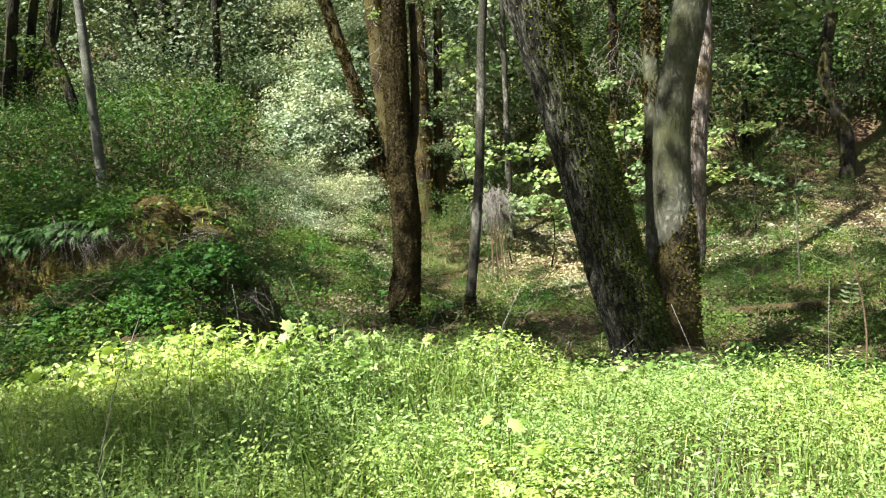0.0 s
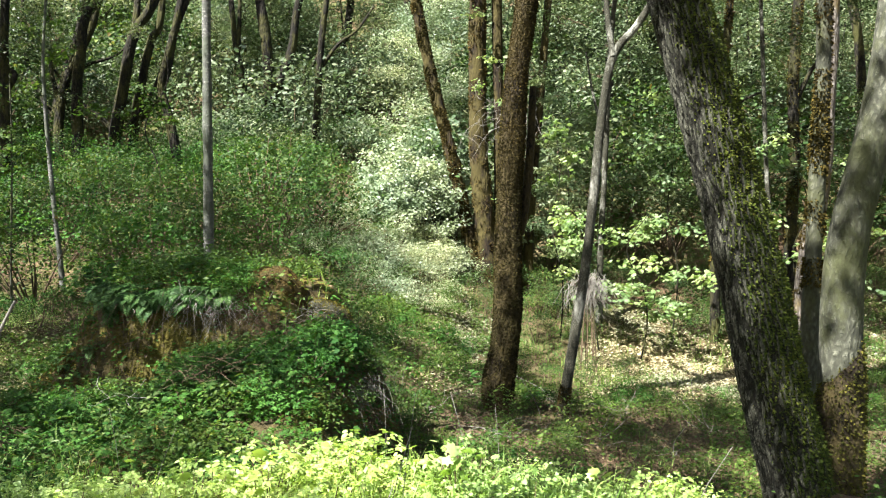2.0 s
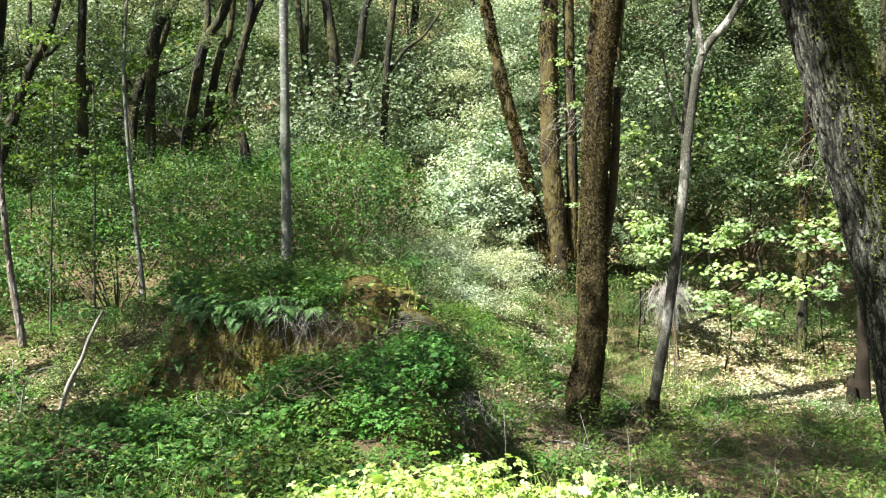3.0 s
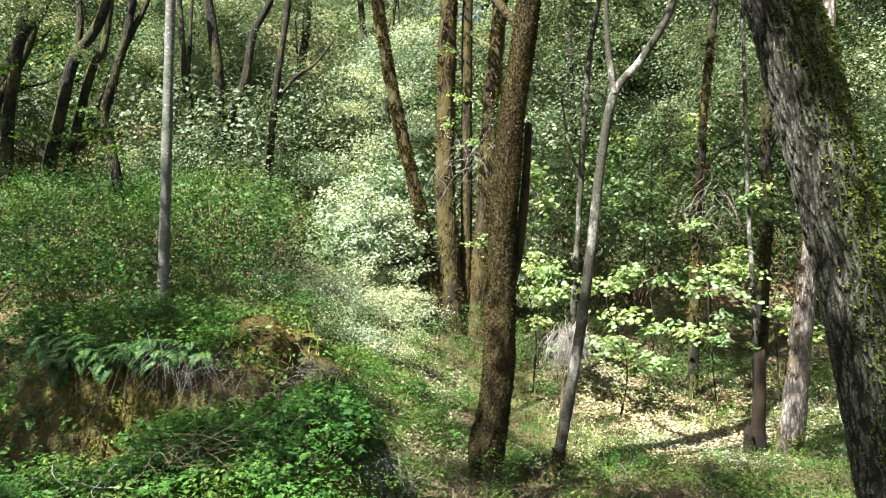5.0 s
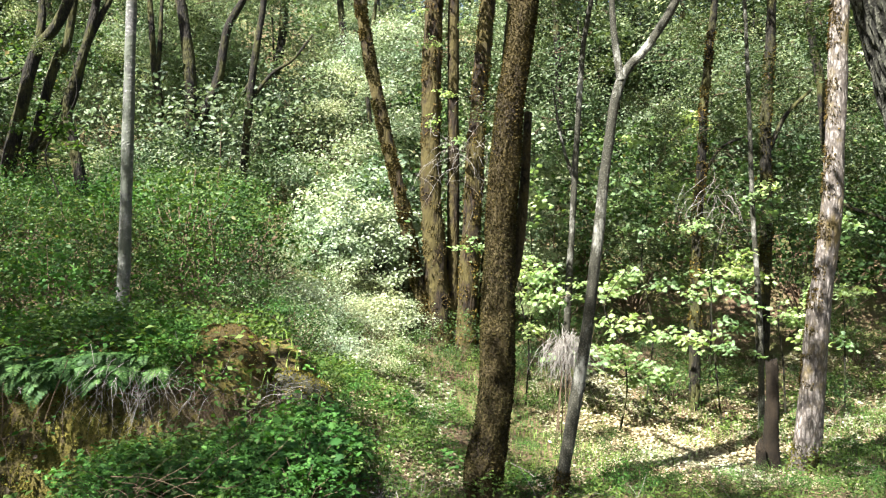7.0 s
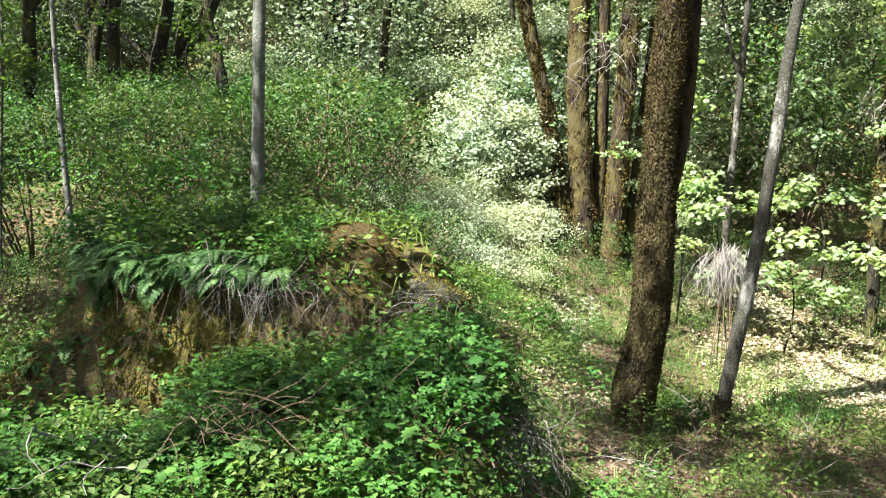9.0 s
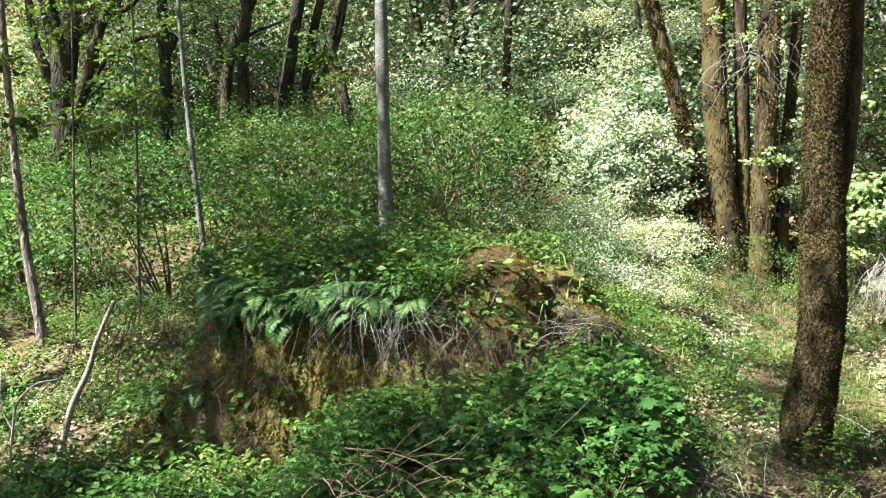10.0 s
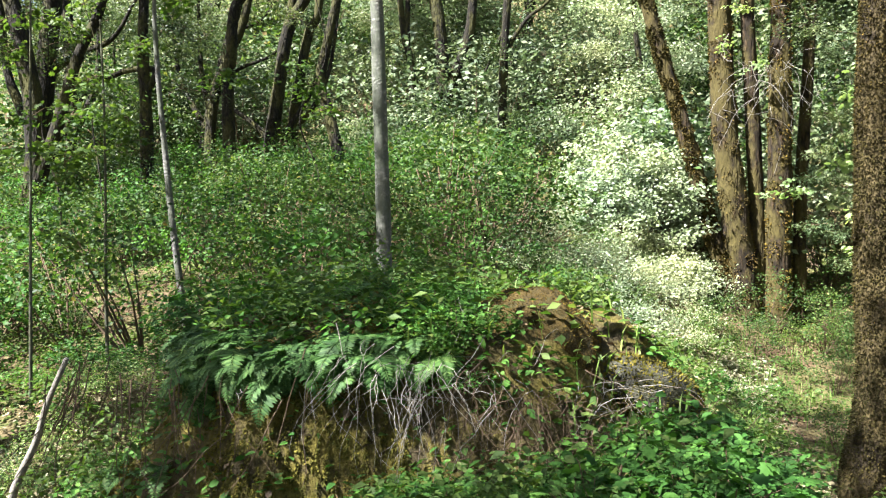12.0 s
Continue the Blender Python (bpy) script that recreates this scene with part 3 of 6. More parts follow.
def plated_trunk(pts, r0, r1, sides, rings, width, height, deep, r):
    """A trunk whose bark is broken into upright plates by deep fissures."""
    v, f = tube(pts, r0, r1, sides, rings, 0.0, 0.35, power=0.8)
    line = curve_points(pts, rings)
    along = np.concatenate([[0], np.cumsum(np.linalg.norm(np.diff(line, axis=0), axis=1))])
    nu = int(round(2 * math.pi * (r0 + r1) / 2 / width))
    nv = int(along[-1] / height) + 4
    jit = r.uniform(0.08, 0.92, (nu, nv, 2))
    U = np.tile(np.arange(sides) / sides * nu, rings)
    V = np.repeat(along / height + 1.0, sides)
    V = V + 0.5 * (np.floor(U).astype(int) % 2) + 0.25 * np.sin(U * 2.1 + V)
    U = U + 0.32 * np.sin(V * 1.3 + U * 2 * math.pi / nu * 3) + r.normal(0, 0.05, len(U))
    V = V + r.normal(0, 0.04, len(V))
    best = np.full((2, len(U)), 9.0)
    cu, cv = np.floor(U).astype(int), np.floor(V).astype(int)
    for du in (-1, 0, 1):
        for dv in (-2, -1, 0, 1, 2):
            a, c = cu + du, np.clip(cv + dv, 0, nv - 1)
            q = jit[a % nu, c]
            d = np.hypot(U - a - q[:, 0], 0.5 * (V - (cv + dv) - q[:, 1]))
            nearer = d < best[0]
            best[1] = np.where(nearer, best[0], np.minimum(best[1], d))
            best[0] = np.where(nearer, d, best[0])
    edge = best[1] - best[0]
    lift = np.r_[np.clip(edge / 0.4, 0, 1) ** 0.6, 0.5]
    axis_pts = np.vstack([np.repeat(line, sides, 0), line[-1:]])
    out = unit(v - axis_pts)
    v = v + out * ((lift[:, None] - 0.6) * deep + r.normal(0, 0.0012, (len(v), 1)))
    # faces deep in the fissures take a darker material: shade put into colour
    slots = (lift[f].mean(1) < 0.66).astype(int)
    return mesh_from("trunk", v, f, [M_OAK, M_FISSURE_SHADE], False, slots)


# ---- the near trees ----
TREES = []                                              # tree, base, crown centre, crown half-width, crown count

oak_pts = [(0.05, 0, -0.6), (0.0, 0, 0.0), (-0.18, 0, 0.7), (-0.38, 0, 1.65), (-0.62, 0, 2.6), (-0.95, 0.02, 3.8), (-1.4, 0, 5.2), (-1.8, 0, 7.4), (-2.0, 0.2, 9.8)]
oak_base = (1.55, 7.0, -0.08)
big_oak = tree("leaning_oak_tree", "leaning oak with deeply furrowed grey bark and one mossy side", "tree", oak_base,
               [("trunk", oak_pts, 0.275, 0.2), ("limb", [(-1.4, 0, 5.2), (-0.7, 0.3, 7.0), (0.6, 0.8, 9.0)], 0.12, 0.05),
                ("limb", [(-1.65, 0, 6.6), (-2.6, -0.6, 8.2), (-3.6, -1.2, 9.4)], 0.1, 0.04)], M_OAK, 48, "", 0.35, 0.012)
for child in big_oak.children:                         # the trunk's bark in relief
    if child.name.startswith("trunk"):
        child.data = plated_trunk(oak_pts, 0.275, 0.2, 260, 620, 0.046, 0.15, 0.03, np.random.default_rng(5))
moss_tufts(big_oak, 0, 12000, 0.014, L_FACE, rng, 0.0, 5.0, 0.35, (0.95, 0.25, 0))
moss_tufts(big_oak, 0, 26000, 0.024, L_OAKMOSS, np.random.default_rng(77), 0.0, 5.0, 0.0, (0.97, -0.24, 0), 0.5)
TREES.append((big_oak, oak_base, (0.0, 7.0, 10.5), 4.0, 34))
pale_base = (1.98, 7.25, -0.1)
pale_pts = [(0, 0, -0.3), (-0.03, 0, 0.2), (-0.02, 0, 0.9), (0.06, 0, 1.95), (0.3, 0, 3.4), (0.5, 0.2, 5.5), (0.5, 0.4, 8.5)]
pale_oak = tree("pale_barked_tree", "upright tree with smooth pale lichen-covered bark beside the oak", "tree", pale_base,
                [("trunk", pale_pts, 0.20, 0.12), ("limb", [(0.3, 0, 3.4), (1.1, 0.4, 5.2), (1.9, 0.9, 7.2)], 0.09, 0.04)], M_PALE, 28, "", 0.5, 0.012)
TREES.append((pale_oak, pale_base, (2.8, 7.6, 9.5), 3.2, 22))
spur_pts = [(0, 0, -0.3), (0.0, 0, 0.6), (0.05, 0, 1.2), (0.12, 0.05, 2.5), (0.18, 0.1, 3.9), (0.2, 0.2, 6.5)]
spur_base = (1.92, 8.0, -0.45)
spur = tree("slender_pale_tree", "slender tree with peeling pale bark behind the oak", "tree", spur_base, [("trunk", spur_pts, 0.10, 0.06)], M_PALE, 14, "", 0.6)
moss_tufts(spur, 0, 2600, 0.03, L_GOLD, rng, 1.9, 3.6, 0.3)
moss_tufts(spur, 0, 2600, 0.03, L_MOSS, rng, 3.0, 6.0, 0.2)
TREES.append((spur, spur_base, (2.2, 8.3, 7.8), 1.6, 7))
collar = [(-0.2, -0.1, -0.3), (-0.16, -0.09, 0.1), (-0.08, -0.07, 0.5), (0.02, -0.03, 0.95), (0.06, 0, 1.25)]
part("root_collar", mesh_from("root_collar", *tube(collar, 0.34, 0.06, 26, 22, 0.05, 0.25), M_MOSSY, True), pale_oak, "moss-covered joint of the stems")
moss_tufts(pale_oak, 0, 4500, 0.026, L_FACE, rng)

moss_base = (-0.9, 14.2, -1.33)
moss_pts = [(-0.02, 0, -0.4), (0.0, 0, 0.0), (0.03, 0, 0.7), (0.13, 0, 1.7), (0.24, 0, 3.7), (0.35, 0, 5.6), (0.50, 0, 7.4), (0.6, 0.1, 9.6), (0.5, 0.3, 12.0)]
moss_tree = tree("mossy_maple_tree", "upright maple with orange-brown moss all over its trunk", "tree", moss_base,
                 [("trunk", moss_pts, 0.31, 0.13), ("limb", [(0.22, 0.06, 2.9), (0.42, 0.12, 3.3), (0.55, 0.2, 4.4), (0.6, 0.25, 5.6)], 0.10, 0.06),
                  ("limb", [(0.5, 0, 7.4), (1.5, 0.4, 8.8), (2.4, 0.6, 10.4)], 0.09, 0.04), ("limb", [(0.5, 0, 6.9), (-0.7, 0.2, 8.4), (-1.6, 0.2, 10)], 0.08, 0.03)], M_MOSSY, 44, "", 0.3, 0.05)
moss_tufts(moss_tree, 0, 60000, 0.024, L_MOSS, rng, 0.4, 9.0)
moss_tufts(moss_tree, 0, 1800, 0.017, L_GOLD, rng, 1.1, 9.0, 0.2)
TREES.append((moss_tree, moss_base, (-0.3, 14.4, 11.5), 4.0, 34))

thin_base = (0.2, 14.5, -1.33)
thin_pts = [(-0.04, 0, -0.4), (0.0, 0, 0.0), (0.14, 0, 1.0), (0.37, 0, 2.4), (0.52, 0, 3.8), (0.63, 0, 5.0), (0.83, 0, 6.1), (1.3, 0.1, 6.7), (1.8, 0.2, 7.7), (2.1, 0.3, 9.5)]
thin_tree = tree("slender_forked_tree", "slender leaning tree with grey lichen bark and a fork", "tree", thin_base,
                 [("trunk", thin_pts, 0.105, 0.055), ("limb", [(0.83, 0, 6.1), (0.74, 0.1, 6.9), (0.7, 0.15, 8.0), (0.7, 0.2, 9.4)], 0.06, 0.03)], M_THIN, 16, "", 0.5)
moss_tufts(thin_tree, 0, 2500, 0.026, L_MOSS, rng, 0.0, 0.55)
TREES.append((thin_tree, thin_base, (1.8, 14.8, 10.0), 2.4, 14))

birch_base = (-5.88, 14.4, float(ground_z(-5.88, 14.4)))
birch = tree("white_barked_tree", "straight slim tree with smooth white bark above the mound", "tree", birch_base,
             [("trunk", [(0.03, 0, -0.3), (0, 0, 0), (0, 0, 1.6), (-0.01, 0, 3.5), (0.0, 0, 6.2), (0.1, 0, 9.0), (0.15, 0, 12)], 0.105, 0.06)], M_BIRCH, 16, "", 0.3)
TREES.append((birch, birch_base, (-5.8, 14.5, 11.5), 2.8, 18))

clump_base = (-1.1, 23.5, 0.3)
clump = tree("many_stemmed_tree", "cluster of ochre-barked stems rising from one root", "tree", clump_base,
             [("trunk", [(-0.3, 0, -0.4), (-0.3, 0, 0.1), (-0.75, 0, 1.9), (-1.17, 0, 3.7), (-1.74, 0, 5.9), (-2.3, 0, 8.9), (-2.6, 0, 12)], 0.20, 0.12),
              ("trunk", [(-0.12, 0, -0.4), (-0.1, 0, 0.1), (-0.3, 0, 2.4), (-0.4, 0, 4.4), (-0.4, 0, 8.9), (-0.2, 0, 13)], 0.34, 0.2),
              ("trunk", [(0.15, 0.1, -0.4), (0.15, 0.1, 0.1), (0.15, 0.2, 3.0), (0.1, 0.2, 8.9), (0.3, 0.2, 12)], 0.2, 0.12),
              ("trunk", [(0.5, -0.05, -0.4), (0.52, 0, 0.1), (0.58, 0, 3.0), (0.72, 0, 6.0), (0.95, 0, 8.9), (1.2, 0, 12)], 0.30, 0.16),
              ("trunk", [(0.9, 0.2, -0.4), (0.95, 0.2, 0.1), (1.05, 0.3, 2.4), (1.3, 0.3, 5.2), (1.6, 0.4, 8.9)], 0.17, 0.1)], M_CLUMP, 20, "", 0.35)
moss_tufts(clump, 0, 12000, 0.05, L_MOSS, rng, 0.2, 9, 0.4)
moss_tufts(clump, 0, 4000, 0.05, L_GOLD, rng, 0.2, 9, 0.6)
moss_tufts(clump, 3, 5000, 0.045, L_GOLD, rng, 0.0, 9, 0.5)
moss_tufts(clump, 1, 5000, 0.045, L_MOSS, rng, 0.0, 9, 0.6)
TREES.append((clump, clump_base, (-1.2, 24, 13.5), 5.0, 40))

grey_base = (4.82, 17.0, -1.42)
grey_pts = [(-0.05, 0, -0.3), (0, 0, 0), (0.1, 0, 0.7), (0.22, 0, 1.9), (0.34, 0, 3.0), (0.52, 0, 4.4), (0.62, 0, 6.0), (0.7, 0, 8.5), (0.8, 0, 11)]
grey_tree = tree("grey_barked_tree", "tree with flaking silver-grey bark beside a dead snag", "tree", grey_base, [("trunk", grey_pts, 0.26, 0.14)], M_GREY, 24, "", 0.7, 0.04)
moss_tufts(grey_tree, 0, 3000, 0.04, L_MOSS, rng, 1.6, 9, 0.5, (-0.9, 0, 0))
moss_tufts(grey_tree, 0, 1600, 0.035, L_FACE, rng, 0.0, 0.6)
TREES.append((grey_tree, grey_base, (5.4, 17.3, 11), 3.6, 26))


def snag(name, at, pts, r0, r1, label, category="snag"):
    ob = thing(name, at, label, category)
    v, f = tube(pts, r0, r1, 16, 16, 0.07, 0.3)
    hi = v[:, 2].max()
    top = v[:, 2] > hi - 0.12
    v[top, 2] += rng.normal(0, 0.05, top.sum())
    part("trunk", mesh_from("trunk", v, f, M_ROT, False), ob)
    return ob


snag("dead_snag", (4.36, 17.1, -1.3), [(0, 0, -0.2), (0, 0, 0.5), (0.02, 0, 1.2), (0.0, 0, 1.85)], 0.14, 0.1, "broken dark rotten trunk standing upright")
snag("small_stump", (4.11, 16.9, -1.3), [(0, 0, -0.2), (0, 0, 0.15), (-0.02, 0, 0.42)], 0.09, 0.07, "small dark broken stump in leaf litter", "stump")

# saplings
def sapling(name, label, base, pts, r0, r1, material, n_mass, masses, crown, r, scale=(0.35, 0.6)):
    ob = tree(name, label, "sapling", base, [("trunk", pts, r0, r1)], material, 10, "saplings", 0.2)
    line = curve_points(pts, 40)
    spots = []
    for _ in range(n_mass):
        p = line[r.integers(int(40 * crown), 40)] + r.normal(0, 0.45, 3) * (1, 1, 0.5)
        spots.append(np.asarray(base) + p)
    add_foliage(ob, np.asarray(base, float), spots, masses, r, scale, False)
    return ob


for sx, sy, pts, r0 in [(-8.4, 14.2, [(0.05, 0, -0.4), (-0.03, 0, 0.5), (-0.12, 0, 1.3), (-0.21, 0, 2.4), (-0.26, 0, 3.3), (-0.28, 0, 4.2), (-0.2, 0.1, 6.0)], 0.055),
                        (-9.15, 12.0, [(0, 0, -0.2), (-0.02, 0, 0.2), (-0.2, 0, 1.3), (-0.35, 0, 3.2), (-0.4, 0, 5)], 0.075),
                        (-8.7, 12.0, [(0, 0, -0.2), (0, 0, 0.2), (0.06, 0, 2.0), (0.12, 0, 4)], 0.024),
                        (-8.58, 13.0, [(0, 0, -0.2), (0, 0, 0.8), (0.04, 0, 2.6), (0.02, 0, 3.8)], 0.024),
                        (6.47, 15.5, [(0, 0, -0.2), (0, 0, 0.4), (0.0, 0, 1.4), (0.03, 0, 2.6)], 0.025)]:
    b = (sx, sy, float(ground_z(sx, sy)))
    sapling("sapling", "thin bare-stemmed sapling with sparse light leaves", b, pts, r0, r0 * 0.4, M_BIRCH if r0 == 0.055 else M_GREY if r0 > 0.06 else M_PALE, 7, MASS_MAPLE if sx > 0 else MASS_GREEN, 0.55, rng)

# maple saplings with broad leaves, sun-brightened in colour except on the left slope
for sx, sy, h, n in [(2.3, 19.6, 3.4, 11), (1.5, 20.3, 3.0, 7), (4.6, 20.0, 5.0, 11), (6.2, 20.6, 4.6, 9), (3.4, 21.5, 6.0, 12), (7.8, 21.2, 4.5, 7), (0.6, 21.0, 5.5, 8), (5.2, 22.5, 7.0, 13),
                     (-12.2, 16.5, 5.0, 3), (-9.0, 19.5, 4.5, 3), (-13.5, 19.5, 5.0, 4)]:
    b = (sx, sy, float(ground_z(sx, sy)))
    sapling("maple_sapling", "young maple with broad sunlit green leaves", b, [(0, 0, -0.2), (rng.normal(0.05, .08), 0, h * .25), (rng.normal(-.1, .14), 0.1, h * .5), (rng.normal(0, .2), 0.1, h * .75), (rng.normal(0.1, .25), 0, h)], 0.022, 0.007, M_DARK, n, MASS_MAPLE if sx > -5 else MASS_GREEN, 0.3, rng, (0.5, 0.9))

# leaf sprays among the ochre stems, and young firs behind the mossy maple
add_foliage(clump, np.array(clump_base), [(-1.6, 23.0, 7.6), (-1.2, 22.9, 6.4), (-0.9, 22.9, 5.2), (-1.5, 22.9, 5.7), (-0.7, 23.0, 8.2), (-1.9, 23.1, 8.4)], MASS_MAPLE, rng, (0.3, 0.5), False)
add_foliage(clump, np.array(clump_base), [(0.2, 22.8, 3.4), (0.5, 22.7, 2.9), (0.3, 22.9, 4.2), (0.8, 22.9, 3.7)], MASS_FIR, rng, (0.4, 0.6), False)
for sx, sy, h, n in [(0.9, 22.5, 6.0, 12)]:
    b = (sx, sy, float(ground_z(sx, sy)))
    sapling("fir_sapling", "young fir with drooping pale green sprays", b, [(0, 0, -0.2), (0.02, 0, h * .3), (0.0, 0.05, h * .7), (0.05, 0, h)], 0.016, 0.006, M_DARK, n * 2, MASS_FIR, 0.2, rng, (0.4, 0.7))

# ---- woodland on the left slope ----
def woodland_tree(x, y, parts, r, crown=True, scale=1.0):
    b = (x, y, float(ground_z(x, y)) - 0.05)
    ob = tree("oak_tree", "dark crooked oak trunk with moss patches on the slope", "tree", b, parts, M_DARK, 12, "oaks on the slope", 0.4, 0.05)
    return ob, b


OAKS = [(-17.4, 22.0, 0.3, (0.1, 3.6), (0.4, 6), 1), (-16.0, 27, 0.2, (0.5, 3), (1.2, 6), 1), (-19.5, 26, 0.24, (-0.5, 3), (-0.4, 6), 1),
        (-7.5, 33, 0.2, (0.3, 3), (0.8, 6), 0), (-4.2, 33, 0.18, (-0.3, 3), (-0.6, 6), 0), (-11.8, 33, 0.22, (0.5, 3), (1.4, 6), 0), (-15, 33, 0.24, (-0.5, 3), (-0.8, 6), 0), (-19, 32, 0.24, (0.6, 3), (1.0, 6), 1),
        (-1.8, 34, 0.2, (0.3, 3), (0.5, 6), 0), (2.6, 30, 0.16, (0.2, 3), (0.2, 6), 0), (9.4, 26, 0.2, (0.2, 3), (0.3, 6), 0),
        (-22, 20, 0.26, (0.4, 3), (0.9, 6), 1), (11.5, 24, 0.22, (-0.3, 3), (-0.2, 6), 1), (12, 17, 0.24, (0.1, 3), (0.2, 6), 1)]


def oak_crown(ob, b, ex, ez):
    TREES.append((ob, b, (b[0] + ex, b[1], b[2] + ez + 5.5), 3.6, 16))
    spots = [(b[0] + ex + rng.normal(0, 2.2), b[1] + rng.normal(1.4, 1.6), b[2] + rng.uniform(3.0, 9)) for _ in range(11)]
    add_foliage(ob, np.asarray(b), spots, MASS_PALE if (-12 < b[0] < 3 and b[1] > 24) else MASS_OAK, rng, (0.6, 1.15))


for x, y, r0, (dx, dz), (ex, ez), fork in OAKS:
    jy = rng.normal(0, 0.2)
    pts = [(-0.1 * dx, 0, -0.4), (0, 0, 0), (dx * .35, jy * .5, dz * .45), (dx, jy, dz), (ex, jy * 1.5, ez), (ex + 0.2 * ex + rng.normal(0, .3), jy, ez + 3), (ex + rng.normal(0, .6), 0, ez + 6)]
    pts = [(q[0] + (rng.normal(0, 0.16) if k > 1 else 0), q[1], q[2]) for k, q in enumerate(pts)]
    stems = [("trunk", pts, r0 * 1.2, r0 * 0.5)]
    if fork:
        sg = -1 if dx > 0 else 1
        stems.append(("limb", [(dx * .5, jy * .6, dz * .6), (dx * .5 + sg * .5, jy, dz * .6 + 0.8), (dx * .5 + sg * 1.0, jy, dz * .6 + 2.2), (dx * .5 + sg * 1.1, jy, dz * .6 + 5.5)], r0 * .55, r0 * .25))
        stems.append(("limb", [(dx, jy, dz), (dx - sg * .7, jy + .3, dz + .6), (dx - sg * 1.7, jy + .5, dz + 1.0), (dx - sg * 2.4, jy + .5, dz + 1.9)], r0 * .4, r0 * .12))
    ob, b = woodland_tree(x, y, stems, rng)
    oak_crown(ob, b, ex, ez)

# the crooked trunks above the mound and behind the valley: distance, first and last radius, lines of (x, height)
LEANERS = [
    (28.0, 0.27, [(-9.72, 3.6), (-9.31, 4.45), (-8.74, 5.96), (-8.75, 7.8), (-9.03, 9.4), (-9.3, 11.5), (-9.4, 15)], [(0.2, [(-8.74, 5.9), (-8.25, 6.95), (-7.92, 7.85), (-7.71, 9.4), (-7.2, 10.6), (-6.6, 13)])]),
    (28.2, 0.14, [(-9.67, 4.2), (-9.69, 6.9), (-9.87, 7.98), (-10.04, 9.4), (-10.2, 11.5), (-10.3, 14)], [(0.09, [(-9.81, 7.8), (-9.78, 9.0), (-9.78, 10.5), (-9.6, 13)])]),
    (24.0, 0.18, [(-10.2, 3.4), (-10.28, 3.9), (-10.54, 5.2), (-10.74, 5.9), (-10.55, 6.85), (-10.29, 7.8), (-10.04, 9.1), (-9.8, 12)], [(0.11, [(-10.42, 7.35), (-10.08, 8.2), (-9.66, 9.2), (-9.1, 11)])]),
    (26.0, 0.24, [(-13.2, 4.3), (-13.12, 4.8), (-12.78, 6.45), (-12.43, 7.9), (-11.89, 8.8), (-11.5, 10), (-11.0, 13)],
     [(0.14, [(-12.45, 7.8), (-12.36, 8.9), (-12.42, 10), (-12.3, 13)]), (0.09, [(-13.1, 4.9), (-13.8, 5.5), (-14.5, 6.0), (-15.2, 6.9)]), (0.1, [(-12.8, 4.9), (-12.34, 5.5), (-11.88, 6.25), (-11.5, 7.4)])]),
    (25.0, 0.2, [(-13.8, 5.0), (-13.79, 6.2), (-13.67, 7.0), (-13.49, 8.2), (-12.97, 8.9), (-12.7, 10), (-12.4, 13)], []),
    (27.0, 0.16, [(-6.95, 4.2), (-6.88, 5.1), (-6.74, 6.95), (-6.61, 8.5), (-6.41, 10.2), (-6.3, 14)], [(0.07, [(-6.77, 6.9), (-6.16, 7.75), (-5.58, 8.2), (-5.0, 9.0)]), (0.07, [(-6.65, 7.65), (-6.99, 7.1), (-7.36, 6.4)])]),
    (20.0, 0.3, [(-16.0, 1.2), (-15.87, 1.8), (-15.6, 3.7), (-15.62, 5.1), (-15.86, 6.6), (-16.1, 8), (-16.4, 12)], [(0.17, [(-15.55, 3.3), (-15.07, 4.5), (-14.54, 6.0), (-14.0, 7.1), (-13.4, 9.5)])]),
    (22.0, 0.2, [(-14.2, 2.6), (-14.21, 3.8), (-14.23, 5.1), (-14.23, 6.4), (-14.19, 7.7), (-14.0, 11)], [(0.09, [(-14.22, 5.5), (-14.0, 6.05), (-14.77, 6.15), (-15.62, 5.92), (-16.2, 5.6), (-17.0, 4.6)])]),
    (26.0, 0.2, [(-14.9, 3.2), (-14.95, 5.0), (-14.77, 6.4), (-14.21, 7.4), (-13.65, 8.8), (-13.2, 12)], [(0.1, [(-14.85, 5.6), (-15.2, 6.8), (-15.3, 9)])]),
    (26.5, 0.2, [(-12.8, 3.6), (-12.76, 4.5), (-12.59, 5.7), (-12.35, 7.0), (-12.07, 7.9), (-11.8, 8.6), (-11.5, 12)], [(0.09, [(-12.6, 5.2), (-12.0, 5.9), (-11.6, 6.8), (-11.3, 8.5)])]),
    (21.0, 0.14, [(4.33, -0.5), (4.35, 1.1), (4.4, 3.3), (4.44, 4.6), (4.53, 5.9), (4.64, 7.2), (4.75, 8.5), (4.9, 12)], [(0.05, [(4.45, 4.2), (4.9, 4.9), (5.5, 5.2)])]),
    (23.5, 0.2, [(6.9, 0.0), (6.91, 1.0), (6.97, 3.5), (6.98, 5.7), (7.03, 7.9), (7.09, 9.4), (7.2, 13)], [(0.08, [(6.98, 5.2), (7.5, 6.2), (8.2, 6.9)])]),
    (20.0, 0.075, [(5.4, -0.5), (5.37, 0.8), (5.22, 3.2), (5.12, 5.1), (5.04, 6.9), (4.9, 9.5)], []),
    (22.0, 0.1, [(1.66, -0.2), (1.68, 0.85), (1.77, 3.5), (1.85, 5.3), (1.98, 7.4), (2.16, 8.8), (2.4, 12)], [(0.05, [(1.8, 4.2), (1.5, 5.2), (1.3, 6.4)])])]
